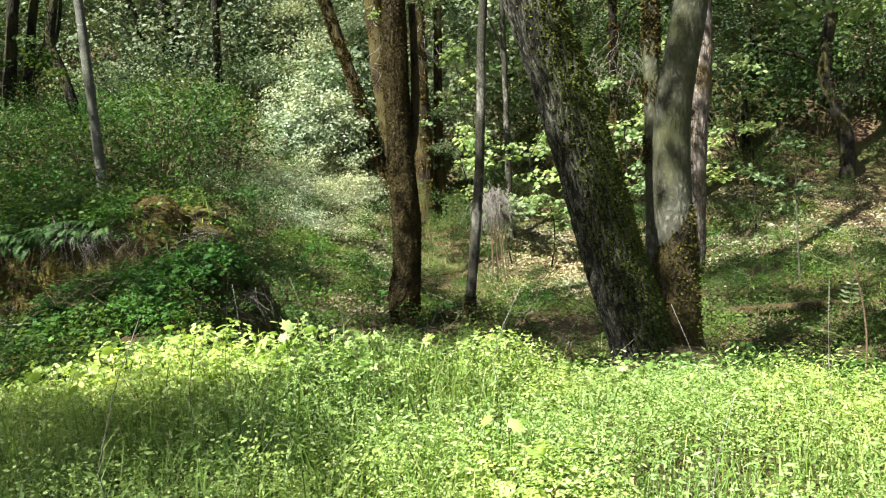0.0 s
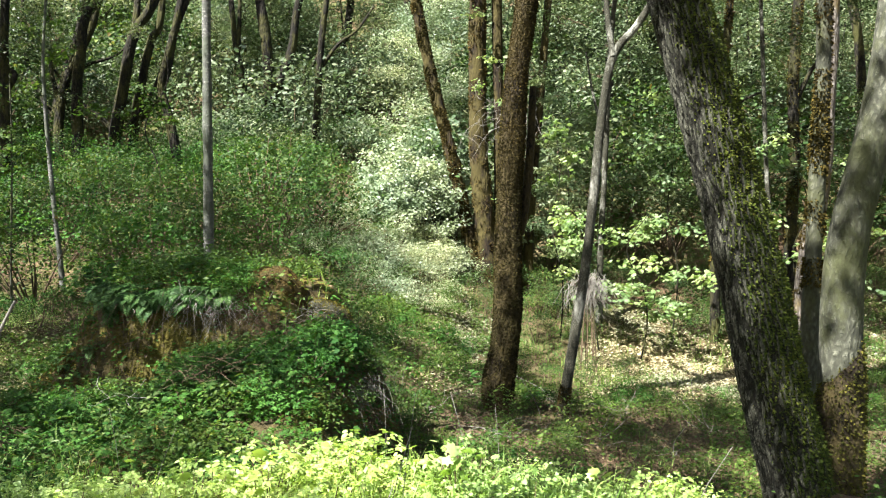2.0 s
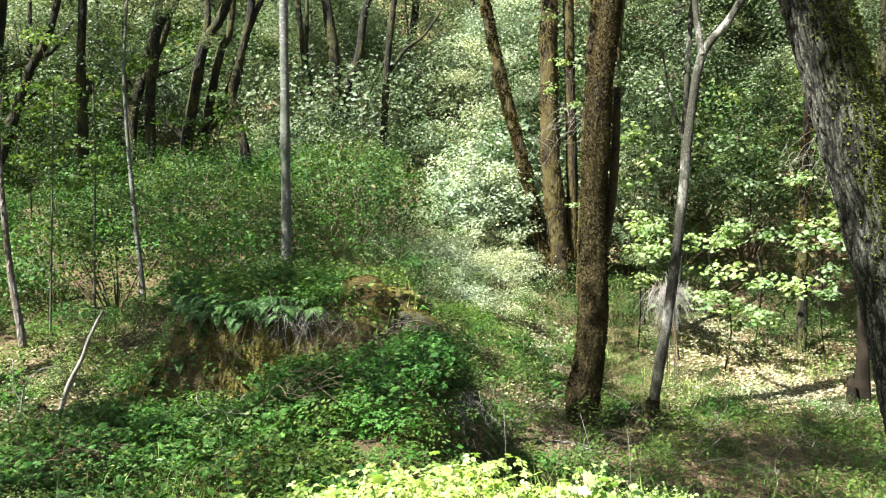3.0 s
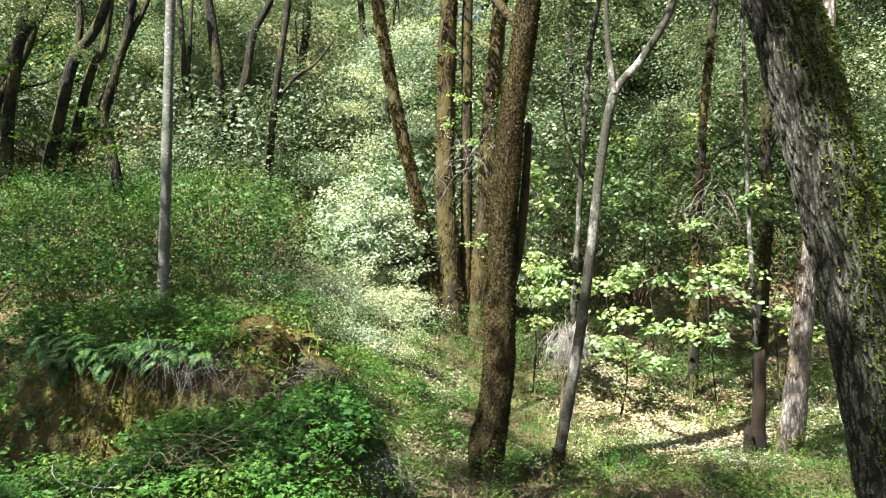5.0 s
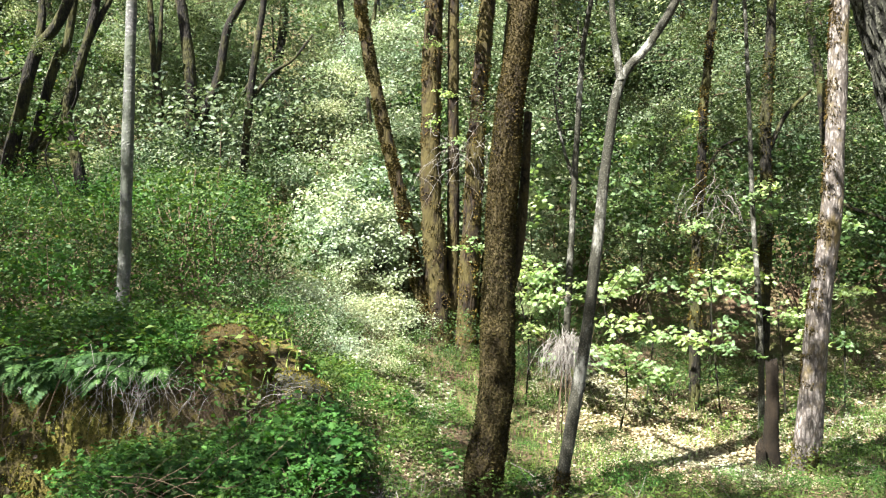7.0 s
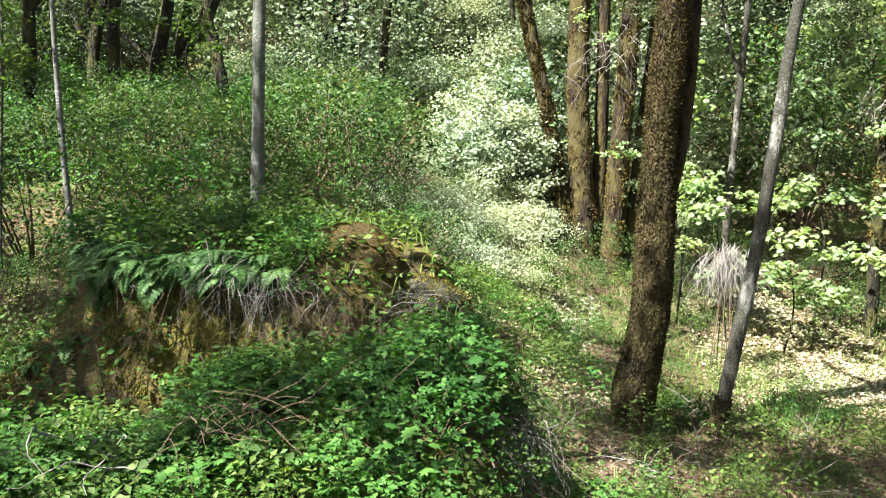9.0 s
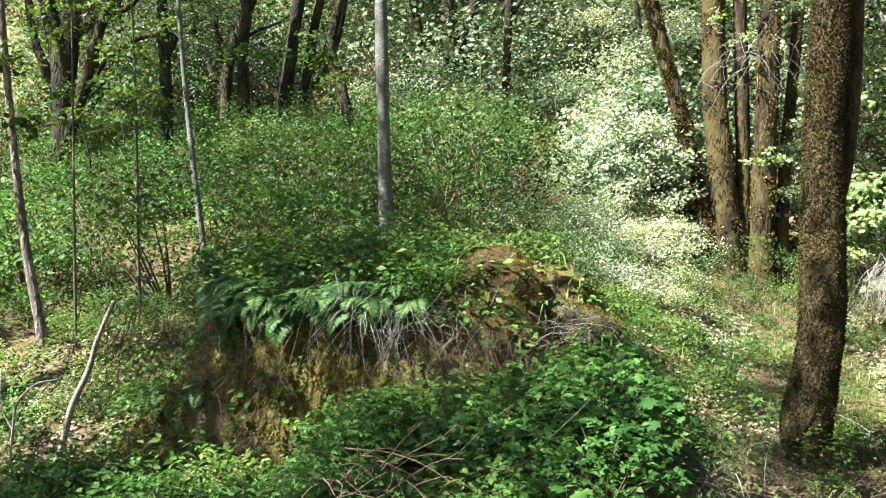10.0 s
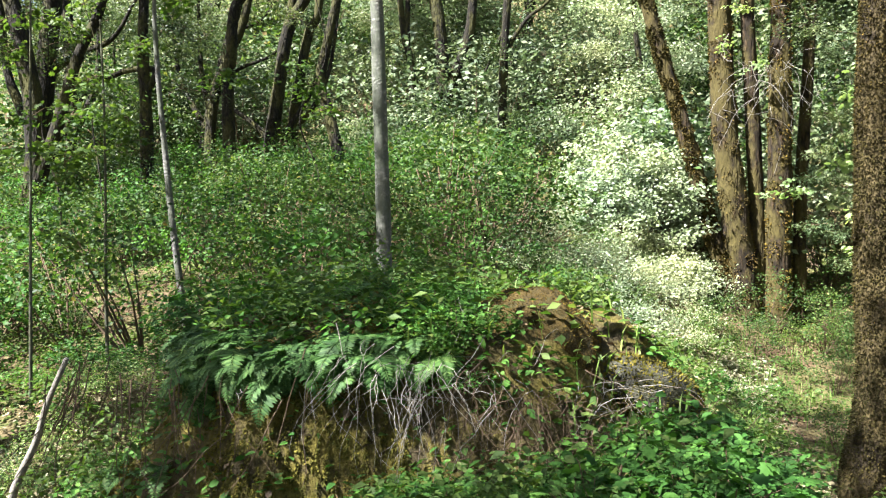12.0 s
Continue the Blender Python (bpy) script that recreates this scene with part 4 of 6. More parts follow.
for y, r0, line, limbs in LEANERS:
    x0, z0 = line[0]
    foot = float(ground_z(x0, y)) - 0.05
    pts = [(-0.05, 0, foot - z0 - 0.4 if foot < z0 else -0.4), (0, 0, min(foot - z0, 0.0))] + [(px - x0, 0, pz - z0) for px, pz in line[1:]]
    b = (x0, y, z0)
    stems = [("trunk", pts, r0, r0 * 0.5)] + [("limb", [(px - x0, 0.08 * k, pz - z0) for k, (px, pz) in enumerate(ln)], lr, lr * 0.45) for lr, ln in limbs]
    mossy = x0 > 0
    ob = tree("oak_tree", "slim mossy trunk rising through the maple leaves" if mossy else "dark crooked oak trunk with moss patches on the slope", "tree", b, stems, M_THIN if r0 < 0.12 else M_DARK, 12, "oaks on the slope", 0.3, 0.05)
    if mossy and r0 > 0.12:
        moss_tufts(ob, 0, 2600, 0.05, L_GOLD, rng, 1.5, 8.0, 0.4)
    oak_crown(ob, b, line[-1][0] - x0, line[-1][1] - z0 - 3)

# unseen trees added beside and behind the walk, whose crowns shade it
for x, y in [(-9, 2), (-6, -4), (-13, 7), (-3, -7), (3, -6), (7, 1), (8.5, 9), (-16, 14), (-11, -3), (-19, 4), (9.5, 13), (-5.2, 0.4), (4.8, 3.2), (-8.6, 5.8), (12, 7), (-13, 0), (1, -3)]:
    b = (x, y, float(ground_z(x, y)) - 0.05)
    ob = tree("unseen_shade_tree", "tall dark-barked oak out of view, added for its shade", "tree", b, [("trunk", [(0, 0, -0.3), (0, 0, 0.2), (0.2, 0.1, 4), (0.1, 0.3, 8), (0.3, 0, 12)], 0.25, 0.1),
                                                                                  ("limb", [(0.2, 0.1, 5), (1.6, 0.6, 8), (2.6, 1.0, 10)], 0.1, 0.04)], M_DARK, 12, "oaks round the clearing", 0.4)
    TREES.append((ob, b, (x, y, b[2] + 11.5), 4.5, 34))

# crowns: each bough end goes to the tree that stands nearest
ROOTS = np.array([t[1] for t in TREES], float)


canopy_rng = np.random.default_rng(21)


def canopy(x0, x1, y0, y1, pitch, chance, lo, hi):
    """Adds high boughs so that their shade falls on this stretch of the ground."""
    for gx_ in np.arange(x0, x1, pitch):
        for gy_ in np.arange(y0, y1, pitch):
            if canopy_rng.random() > chance:
                continue
            q = np.array([gx_ + canopy_rng.uniform(0, pitch), gy_ + canopy_rng.uniform(0, pitch), 0.3])
            p = q + np.array(SUN_TO) * (canopy_rng.uniform(lo, hi) / SUN_TO.z)
            near = np.argmin(np.hypot(ROOTS[:, 0] - p[0], ROOTS[:, 1] - p[1]))
            add_foliage(TREES[near][0], ROOTS[near], [p], MASS_HIGH, canopy_rng, (0.55, 0.95))


canopy(-9, 9, 0.5, 18, 1.15, 0.95, 8.5, 11)
canopy(-9, 9, 0.5, 6.2, 1.15, 0.8, 11, 14)
canopy(-9, -5.6, 6.2, 18, 1.15, 0.8, 11, 14)
canopy(-1.2, 9, 6.2, 18, 1.15, 0.8, 11, 14)
canopy(-5.6, -1.2, 9.5, 18, 1.15, 0.8, 11, 14)
canopy(5.5, 19, 14, 26, 1.35, 0.95, 8.5, 11)
canopy(5.5, 19, 16, 26, 1.35, 0.9, 11, 14)
canopy(6.5, 19, 26, 34, 1.35, 0.45, 9, 13)
canopy(3.2, 8, 22.5, 29, 1.3, 0.9, 8.5, 12)
canopy(-6.0, 0.0, 1.2, 4.4, 1.0, 0.9, 11, 13.5)
canopy(-4.6, -1.3, 1.4, 4.0, 1.0, 0.8, 8.5, 11)
canopy(-5.8, -1.0, 6.4, 11.2, 1.0, 0.82, 11, 14)
canopy(-1.4, 5.0, 9.6, 14.4, 1.05, 0.6, 11, 13.5)
canopy(-4.0, 5.0, 14.4, 20.0, 1.1, 0.5, 11, 13.5)
canopy(-22, -4, 18, 27, 1.5, 0.9, 9, 13)
canopy(-4, 4, 18, 27, 1.5, 0.6, 9, 13)
canopy(-22, 4, 27, 36, 1.5, 0.15, 9, 13)
canopy(-22, -9, 2, 18, 1.5, 0.85, 9, 13)

# ---- bushes ----
def bush_meshes(h, w, n, size, r, material, template=DIAMOND, sub=26, loose=0.16):
    a, q = r.uniform(0, 2 * np.pi, sub), np.sqrt(r.uniform(0.02, 1, sub))
    zz = h * (0.25 + 0.75 * r.uniform(0, 1, sub) * (1 - 0.45 * q * q))
    c = np.stack([w * q * np.cos(a), w * q * np.sin(a), zz], 1)
    pos = c[r.integers(0, sub, n)] + r.normal(0, loose, (n, 3)) * (1.15, 1.15, 0.75)
    pos[:, 2] = np.abs(pos[:, 2])
    lv, lf = loose_leaves(template, pos, size, r, 0.35, 1.1, 0.4, None, unit(pos * (1, 1, 0)) * 1.1)
    stems = [tube([(0.04 * k[0], 0.04 * k[1], -0.1), k * (0.5, 0.35, 0.3), k], 0.012 + 0.006 * h, 0.004, 3, 4) for k in c[:10]]
    return mesh_from("foliage", lv, lf, material), mesh_from("stem", *joined(stems), M_TWIG, True)


WEEDS = collections.defaultdict(list)


def on_track(x, y):
    """The sunlit strip up the valley, kept open for pale dry litter."""
    return abs(x - (3.8 - 0.27 * (y - 16.5))) < 0.75 and 15.8 < y < 22.6


def put_bush(name, label, category, group, kinds, x, y, z, r, scale, woody=True):
    fol, stm = kinds[r.integers(0, len(kinds))]
    if on_track(x, y):
        return None
    if not woody:                                       # weeds past counting grow into one sheet
        WEEDS[(name, label, category, fol.materials[0].name)].append((fol.name, x, y, z, r.uniform(0, 2 * math.pi), scale))
        return None
    ob = thing(name, (x, y, z), label, category, group, r.uniform(0, 360), scale)
    if stm:
        part("stem_growth", stm, ob)["kind"] = "stuff"
    part("foliage", fol, ob)["kind"] = "stuff"
    return ob


HUCKLE = [bush_meshes(1.5, 0.8, 1300, 0.056, rng, L_BUSH, DIAMOND, 22, 0.13) for _ in range(5)]
SHADY = [bush_meshes(1.2, 0.8, 1000, 0.066, rng, L_VINE, DIAMOND, 20, 0.13) for _ in range(4)]
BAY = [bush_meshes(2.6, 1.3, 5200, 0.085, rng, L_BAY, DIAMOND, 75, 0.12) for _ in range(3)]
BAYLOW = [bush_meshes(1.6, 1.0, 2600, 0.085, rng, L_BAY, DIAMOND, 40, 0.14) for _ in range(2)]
FARBUSH = [bush_meshes(2.4, 1.5, 1300, 0.105, rng, L_BUSH, DIAMOND, 50, 0.2) for _ in range(3)]
FARPALE = [bush_meshes(2.4, 1.5, 1300, 0.105, rng, L_PALE, DIAMOND, 50, 0.2) for _ in range(3)]

# low shrubs brightened by the bay's sunlit leaf colour
LOWPALE = [bush_meshes(1.1, 0.8, 900, 0.065, rng, L_BAY) for _ in range(2)]

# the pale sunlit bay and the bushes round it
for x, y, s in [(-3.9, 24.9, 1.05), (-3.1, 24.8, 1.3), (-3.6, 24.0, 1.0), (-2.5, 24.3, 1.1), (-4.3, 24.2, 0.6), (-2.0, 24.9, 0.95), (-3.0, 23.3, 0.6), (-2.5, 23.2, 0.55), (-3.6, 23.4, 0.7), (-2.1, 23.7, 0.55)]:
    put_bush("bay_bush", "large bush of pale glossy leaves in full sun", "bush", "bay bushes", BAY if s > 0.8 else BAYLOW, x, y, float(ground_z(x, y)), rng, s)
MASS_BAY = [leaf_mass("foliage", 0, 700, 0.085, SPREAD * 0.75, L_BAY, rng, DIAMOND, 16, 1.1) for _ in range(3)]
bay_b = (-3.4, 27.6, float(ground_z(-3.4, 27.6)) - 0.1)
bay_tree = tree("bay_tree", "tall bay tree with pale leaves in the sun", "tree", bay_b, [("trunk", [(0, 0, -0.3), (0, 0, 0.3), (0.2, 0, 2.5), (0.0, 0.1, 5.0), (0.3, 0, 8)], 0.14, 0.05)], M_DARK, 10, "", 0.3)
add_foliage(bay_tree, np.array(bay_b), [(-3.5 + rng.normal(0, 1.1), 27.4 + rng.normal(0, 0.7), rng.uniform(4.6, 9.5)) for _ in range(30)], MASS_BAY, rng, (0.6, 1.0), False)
n_bush = 0
while n_bush < 190:
    x, y = rng.uniform(-20, -2.6), rng.uniform(12.2, 26)
    if n_bush > 150:
        x, y = rng.uniform(-20, -6), rng.uniform(23, 29)
    if x > -3.2 - (y - 12) * 0.12 and y < 23:
        continue
    if -5.8 < x and y > 20.5:
        continue
    if y < 14.5 and x < -6.2 and rng.random() < 0.25:
        continue
    kinds = HUCKLE if rng.random() < 0.55 else SHADY
    put_bush("understory_bush", "leafy green bush in the woodland understory", "bush", "understory bushes", kinds, x, y, float(ground_z(x, y)), rng, rng.uniform(0.6, 1.35))
    n_bush += 1
for x, y, s in [(-5.8, 20.0, 1.8), (-5.3, 20.6, 1.6), (-6.6, 19.6, 1.7), (-5.9, 18.4, 1.2), (-6.6, 22.0, 1.5), (-7.6, 18.5, 1.3)]:
    put_bush("huckleberry_bush", "tall dark small-leaved evergreen bush", "bush", "understory bushes", HUCKLE, x, y, float(ground_z(x, y)), rng, s)
for x, y, s in [(0.4, 23.2, 0.8), (1.0, 22.6, 0.7), (1.5, 24.0, 0.9), (2.4, 23.4, 0.8), (0.6, 24.6, 1.0), (1.9, 25.2, 1.0), (3.2, 24.4, 0.9)]:
    put_bush("understory_bush", "leafy green bush in the woodland understory", "bush", "understory bushes", HUCKLE, x, y, float(ground_z(x, y)), rng, s)
for _ in range(80):
    x, y = rng.uniform(-2, 15), rng.uniform(20.8, 29)
    put_bush("understory_bush", "leafy green bush in the woodland understory", "bush", "understory bushes", HUCKLE, x, y, float(ground_z(x, y)), rng, rng.uniform(0.4, 0.9))
for k in range(180):
    y = rng.uniform(27, 60)
    x = rng.uniform(-0.75 * y - 4, 0.62 * y + 2)
    if k % 4 == 0:                                      # thicker on the slope behind the valley
        x, y = rng.uniform(-3, 15), rng.uniform(25, 38)
    # the paler leaf colour puts sunlight on these parts of the slope
    pale = (-14 < x < 3 or y > 30 and x < 14) and rng.random() < 0.7
    put_bush("hillside_bush", "bush on the wooded hillside", "bush", "hillside bushes", FARPALE if pale else FARBUSH, x, y, float(ground_z(x, y)), rng, rng.uniform(0.8, 1.9))

for k in range(26):                                     # bushes among the crooked trunks, mostly in the paler sunlit leaf colour
    x, y = rng.uniform(-13, -3.5), rng.uniform(25.6, 29)
    put_bush("hillside_bush", "bush on the wooded hillside", "bush", "hillside bushes", FARPALE if rng.random() < 0.7 else FARBUSH, x, y, float(ground_z(x, y)), rng, rng.uniform(0.6, 1.0))
for k in range(18):                                     # bushes at the slope's far end
    x, y = rng.uniform(-27, -16), rng.uniform(19, 29)
    put_bush("hillside_bush", "bush on the wooded hillside", "bush", "hillside bushes", FARBUSH, x, y, float(ground_z(x, y)), rng, rng.uniform(0.7, 1.3))
for k in range(70):                                     # bushes that close the slope behind the crooked trunks
    x, y = rng.uniform(-24, 4), rng.uniform(28.5, 37)
    put_bush("hillside_bush", "bush on the wooded hillside", "bush", "hillside bushes", FARPALE if rng.random() < 0.6 else FARBUSH, x, y, float(ground_z(x, y)), rng, rng.uniform(0.8, 1.7))

# trees on the hillside
for k in range(26):
    x, y = rng.uniform(-22, 12), rng.uniform(29, 36)
    b = (x, y, float(ground_z(x, y)) - 0.1)
    h, lean = rng.uniform(5, 8), rng.normal(0, 0.6)
    ob = tree("young_hillside_tree", "young slim tree with pale sun-brightened leaves on the hillside", "tree", b, [("trunk", [(0, 0, -0.3), (0, 0, 0.3), (lean * .4, 0, h * .4), (lean, 0, h)], 0.08, 0.03)], M_DARK, 8, "hillside trees", 0.2)
    spots = [(x + lean * .6 + rng.normal(0, 1.2), y + rng.normal(0, 1.0), b[2] + rng.uniform(0.2, 1.05) * h) for _ in range(13)]
    add_foliage(ob, np.asarray(b), spots, MASS_FARP, rng, (0.7, 1.2), False)
for _ in range(60):
    y = rng.uniform(32, 66)
    x = rng.uniform(-0.75 * y - 4, 0.62 * y + 2)
    b = (x, y, float(ground_z(x, y)) - 0.1)
    h = rng.uniform(9, 15)
    lean = rng.normal(0, 0.8)
    ob = tree("hillside_tree", "dark-trunked tree on the wooded hillside", "tree", b, [("trunk", [(0, 0, -0.3), (0, 0, 0.3), (lean * .4 + rng.normal(0, .3), 0, h * .3), (lean * .5 + rng.normal(0, .4), 0, h * .6), (lean, 0, h)], 0.22, 0.07)], M_DARK, 8, "hillside trees", 0.2)
    # crowns in the paler colour stand for sunlit foliage
    pale = -16 < x < 16 and rng.random() < 0.7
    spots = [(x + lean * .6 + rng.normal(0, 1.8), y + rng.normal(0, 1.5), b[2] + rng.uniform(0.12, 1.05) * h) for _ in range(17)]
    add_foliage(ob, np.asarray(b), spots, MASS_FARP if pale else MASS_FAR, rng, (1.0, 1.7), False)

# ---- mound plants ----
def frond_mesh(length, pairs, wide, arch, r, narrow=0.3, material=None):
    """One fern frond: a bent midrib with pinnae on both sides."""
    u = np.linspace(0.12, 0.98, pairs)
    mid = lambda q: np.stack([q * length * np.cos(arch * q * 0.5), 0 * q, length * (0.75 * q * np.sin(1.1) * 0.5 - arch * 0.42 * q * q)], -1)
    p = mid(u)
    tan = unit(mid(u + 0.02) - p)
    taper = np.minimum(1.0, 0.55 + 2.5 * (u - 0.12)) * (1.02 - u) ** 0.75 * 1.25
    pieces = []
    for sg in (1, -1):
        head = tan * 0.45 + np.array([0, sg, 0]) + r.normal(0, 0.06, p.shape) + np.array([0, 0, -0.15])
        normal = np.cross(tan, np.array([0, 1.0, 0])) * -1 + r.normal(0, 0.15, p.shape)
        tv, tf = DIAMOND
        pieces.append(scattered((tv * (1, narrow / .27 * .5, .6), tf), p, head, normal, wide * taper))
    pieces.append(tube(list(mid(np.linspace(0, 1, 6))), 0.004, 0.0015, 3, 8))
    return mesh_from("frond", *joined(pieces), material or L_FERN)


FRONDS = [frond_mesh(l, n, w, a, rng) for l, n, w, a in [(0.36, 17, 0.1, 1.5), (0.32, 16, 0.1, 1.3), (0.28, 15, 0.085, 1.7), (0.4, 19, 0.11, 1.45)]]


def fern(x, y, z, r, count=8, scale=1.0, face=None, spread=180, dip=(-25, 20)):
    ob = thing("fern", (x, y, z), "arching dark green fern on the mound", "fern", "ferns on the mound", 0, scale)
    for k in range(count):
        a = (face if face is not None else 0) + r.uniform(-spread, spread)
        part("frond", FRONDS[r.integers(0, len(FRONDS))], ob, "", pose(0, 0, 0, r.uniform(-15, 15), r.uniform(*dip), a) @ Matrix.Scale(r.uniform(0.75, 1.2), 4))
    return ob


def on_surface(x, y):
    return float(surface_z(np.array(x), np.array(y)))


for k in range(92):                                     # the skirt that hangs over the face
    x = rng.uniform(-6.1, -3.75)
    ys = np.arange(8.0, 10.0, 0.04)
    rim = ys[np.argmax(mound_z(np.full(len(ys), x), ys) > 1.12)]
    y = rim + rng.uniform(-0.06, 0.16)
    fern(x, y, on_surface(x, y) + 0.03, rng, 9, rng.uniform(0.55, 0.85), -90, 75, (-5, 50))
for k in range(80):
    x, y = rng.uniform(-6.3, -3.7), rng.uniform(9.0, 11.3)
    fern(x, y, on_surface(x, y) + 0.02, rng, 8, rng.uniform(0.5, 0.85))


def low_plant(n, w, h, size, template, material, r, sub=14, tilt=0.5, stalks=True):
    """A low leafy plant: leaves held flat on short stalks."""
    a, q = r.uniform(0, 2 * np.pi, n), np.sqrt(r.uniform(0, 1, n))
    z = h * (1 - 0.55 * q ** 2) * r.uniform(0.45, 1.05, n)
    pos = np.stack([w * q * np.cos(a), w * q * np.sin(a), z], 1)
    away = np.stack([np.cos(a), np.sin(a), np.zeros(n)], 1) * 0.5
    lv, lf = loose_leaves(template, pos, size, r, 0.2, tilt, 0.35, away)
    st = [tube([(p[0] * 0.2, p[1] * 0.2, -0.05), (p[0] * .7, p[1] * .7, p[2] * .75), p], 0.005, 0.0025, 3, 3) for p in pos[::max(1, n // sub)]]
    return mesh_from("foliage", lv, lf, material), mesh_from("stem", *joined(st), M_TWIG, True) if stalks else None


BRAMBLE = [low_plant(170, 0.36, 0.55, 0.066, TREFOIL, L_BRIGHT, rng) for _ in range(4)]
THIMBLE = [low_plant(60, 0.34, 0.58, 0.078, LOBED, L_BRIGHT, rng) for _ in range(3)]
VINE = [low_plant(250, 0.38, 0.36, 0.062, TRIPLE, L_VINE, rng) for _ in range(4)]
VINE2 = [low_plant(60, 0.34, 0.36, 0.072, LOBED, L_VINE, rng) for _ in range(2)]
SMALL = [low_plant(280, 0.36, 0.42, 0.05, DIAMOND, L_COVER, rng, 20, 0.5, False) for _ in range(4)]
# finer sunlit version of the small weed, its leaf colour brightened as by sun
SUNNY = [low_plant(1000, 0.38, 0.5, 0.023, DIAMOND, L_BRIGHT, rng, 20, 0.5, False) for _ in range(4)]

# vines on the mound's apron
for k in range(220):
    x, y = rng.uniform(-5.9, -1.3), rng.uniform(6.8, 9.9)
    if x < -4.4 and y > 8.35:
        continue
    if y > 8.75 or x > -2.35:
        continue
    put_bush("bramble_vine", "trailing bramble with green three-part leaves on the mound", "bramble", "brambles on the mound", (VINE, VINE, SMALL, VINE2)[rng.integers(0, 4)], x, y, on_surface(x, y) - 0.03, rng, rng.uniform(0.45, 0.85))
for k in range(44):
    x, y = rng.uniform(-6.2, -2.7), rng.uniform(9.2, 11.9)
    if x > -3.55 and y < 10.4:
        continue
    kinds = VINE if rng.random() < 0.15 else SMALL
    put_bush("mound_plant", "small leafy plant on top of the mound", "plant", "plants on the mound", kinds, x, y, on_surface(x, y) - 0.03, rng, rng.uniform(0.6, 1.1))
for x, y, s in [(-5.9, 11.8, 0.55), (-5.2, 12.1, 0.6), (-4.5, 11.9, 0.55), (-3.9, 12.2, 0.5), (-6.5, 11.4, 0.5), (-5.5, 11.2, 0.4), (-4.8, 11.2, 0.35)]:
    put_bush("understory_bush", "leafy green bush in the woodland understory", "bush", "understory bushes", HUCKLE, x, y, on_surface(x, y) - 0.05, rng, s)


# ---- dead wood ----
def twig_mass(name, at, n, length, thick, material, label, category, r, down=0.0, forward=(0, 0, 0), turn=0, kinks=5, box=(0.05, 0.05, 0.05)):
    ob = thing(name, at, label, category, "", turn)
    pieces = []
    for k in range(n):
        a = r.uniform(0, 2 * np.pi)
        d = unit(np.array([math.cos(a), math.sin(a), r.normal(0.25, 0.5) - down]) + np.asarray(forward))
        p, pts = r.normal(0, 1, 3) * np.asarray(box), []
        L = length * r.uniform(0.4, 1.0)
        for s in range(kinks):
            pts.append(p.copy())
            p = p + d * L / kinks
            d = unit(d + r.normal(0, 0.28, 3) + np.array([0, 0, -0.25 * down]))
        pts.append(p)
        pieces.append(tube(pts, thick * r.uniform(0.6, 1.2), thick * 0.3, 4, 8))
    part("twig_growth", mesh_from("twig_growth", *joined(pieces), material, True), ob)["kind"] = "stuff"
    return ob


for x, y, z, n, mat_, lab in [(-3.85, 8.78, 1.12, 48, M_DEAD, "tangle of pale dead stems hanging over the mound's face"), (-3.4, 8.95, 1.05, 50, M_TWIG, "tangle of brown dead stems on the mound"),
                              (-2.85, 9.15, 0.85, 36, M_TWIG, "tangle of tan dead stems on the mound"), (-2.3, 8.75, 0.5, 60, M_DEAD, "tangle of tan dead stems at the mound's foot"), (-2.15, 9.3, 0.4, 50, M_TWIG, "tangle of brown dead stems at the mound's foot")]:
    twig_mass("dead_stem_tangle", (x, y, z), int(n * 1.5), 0.5, 0.002, mat_, lab, "dead stems", rng, 1.1, (0.1, -0.45, 0), 0, 7, (0.2, 0.06, 0.08))
root_ob = thing("root_tangle", (-5.2, 8.85, 1.1), "dark roots hanging down the mound's bare face", "roots")
for k in range(46):
    p, d = np.array([rng.normal(0, 0.42), rng.normal(0, 0.04), rng.normal(0, 0.08)]), np.array([rng.normal(0, 0.35), -0.35, -1.0])
    L, pts = rng.uniform(0.3, 0.8), []
    for s_ in range(6):
        pts.append(p.copy())
        p = p + unit(d) * L / 5
        d = d + rng.normal(0, 0.25, 3)
    part("root", mesh_from("root", *tube(pts, 0.004 * rng.uniform(0.5, 1.3), 0.0015, 4, 8), M_TWIG, True), root_ob)
heap = twig_mass("dry_brush_heap", (1.05, 18.6, 0.75), 240, 0.95, 0.0055, M_DEAD, "drooping heap of dry tan twigs", "brush heap", rng, 1.6, (0, 0, 0), 0, 5, (0.15, 0.15, 0.1))
foot = float(ground_z(1.05, 18.6)) - 0.75
for k in range(7):
    a = k * 0.9
    part("stem", mesh_from("stem", *tube([(0.2 * math.cos(a), 0.2 * math.sin(a), foot - 0.1), (0.12 * math.cos(a), 0.12 * math.sin(a), foot * 0.5), (0.03 * math.cos(a), 0.03 * math.sin(a), 0.05)], 0.012, 0.006, 5, 8, 0.1), M_TWIG, True), heap)
twig_mass("dead_branch", (-3.95, 6.95, 0.56), 8, 0.6, 0.005, M_DEAD, "bare bleached dead branch lying among brambles", "dead branch", rng, 0.1, (-0.3, -0.3, 0), 0, 6, (0.12, 0.05, 0.06))
twig_mass("dead_branch", (-3.4, 7.15, 0.75), 40, 0.55, 0.003, M_TWIG, "tan heap of thin dead twigs over the brambles", "dead branch", rng, 0.2, (0.4, -0.1, 0), 0, 6, (0.25, 0.1, 0.05))
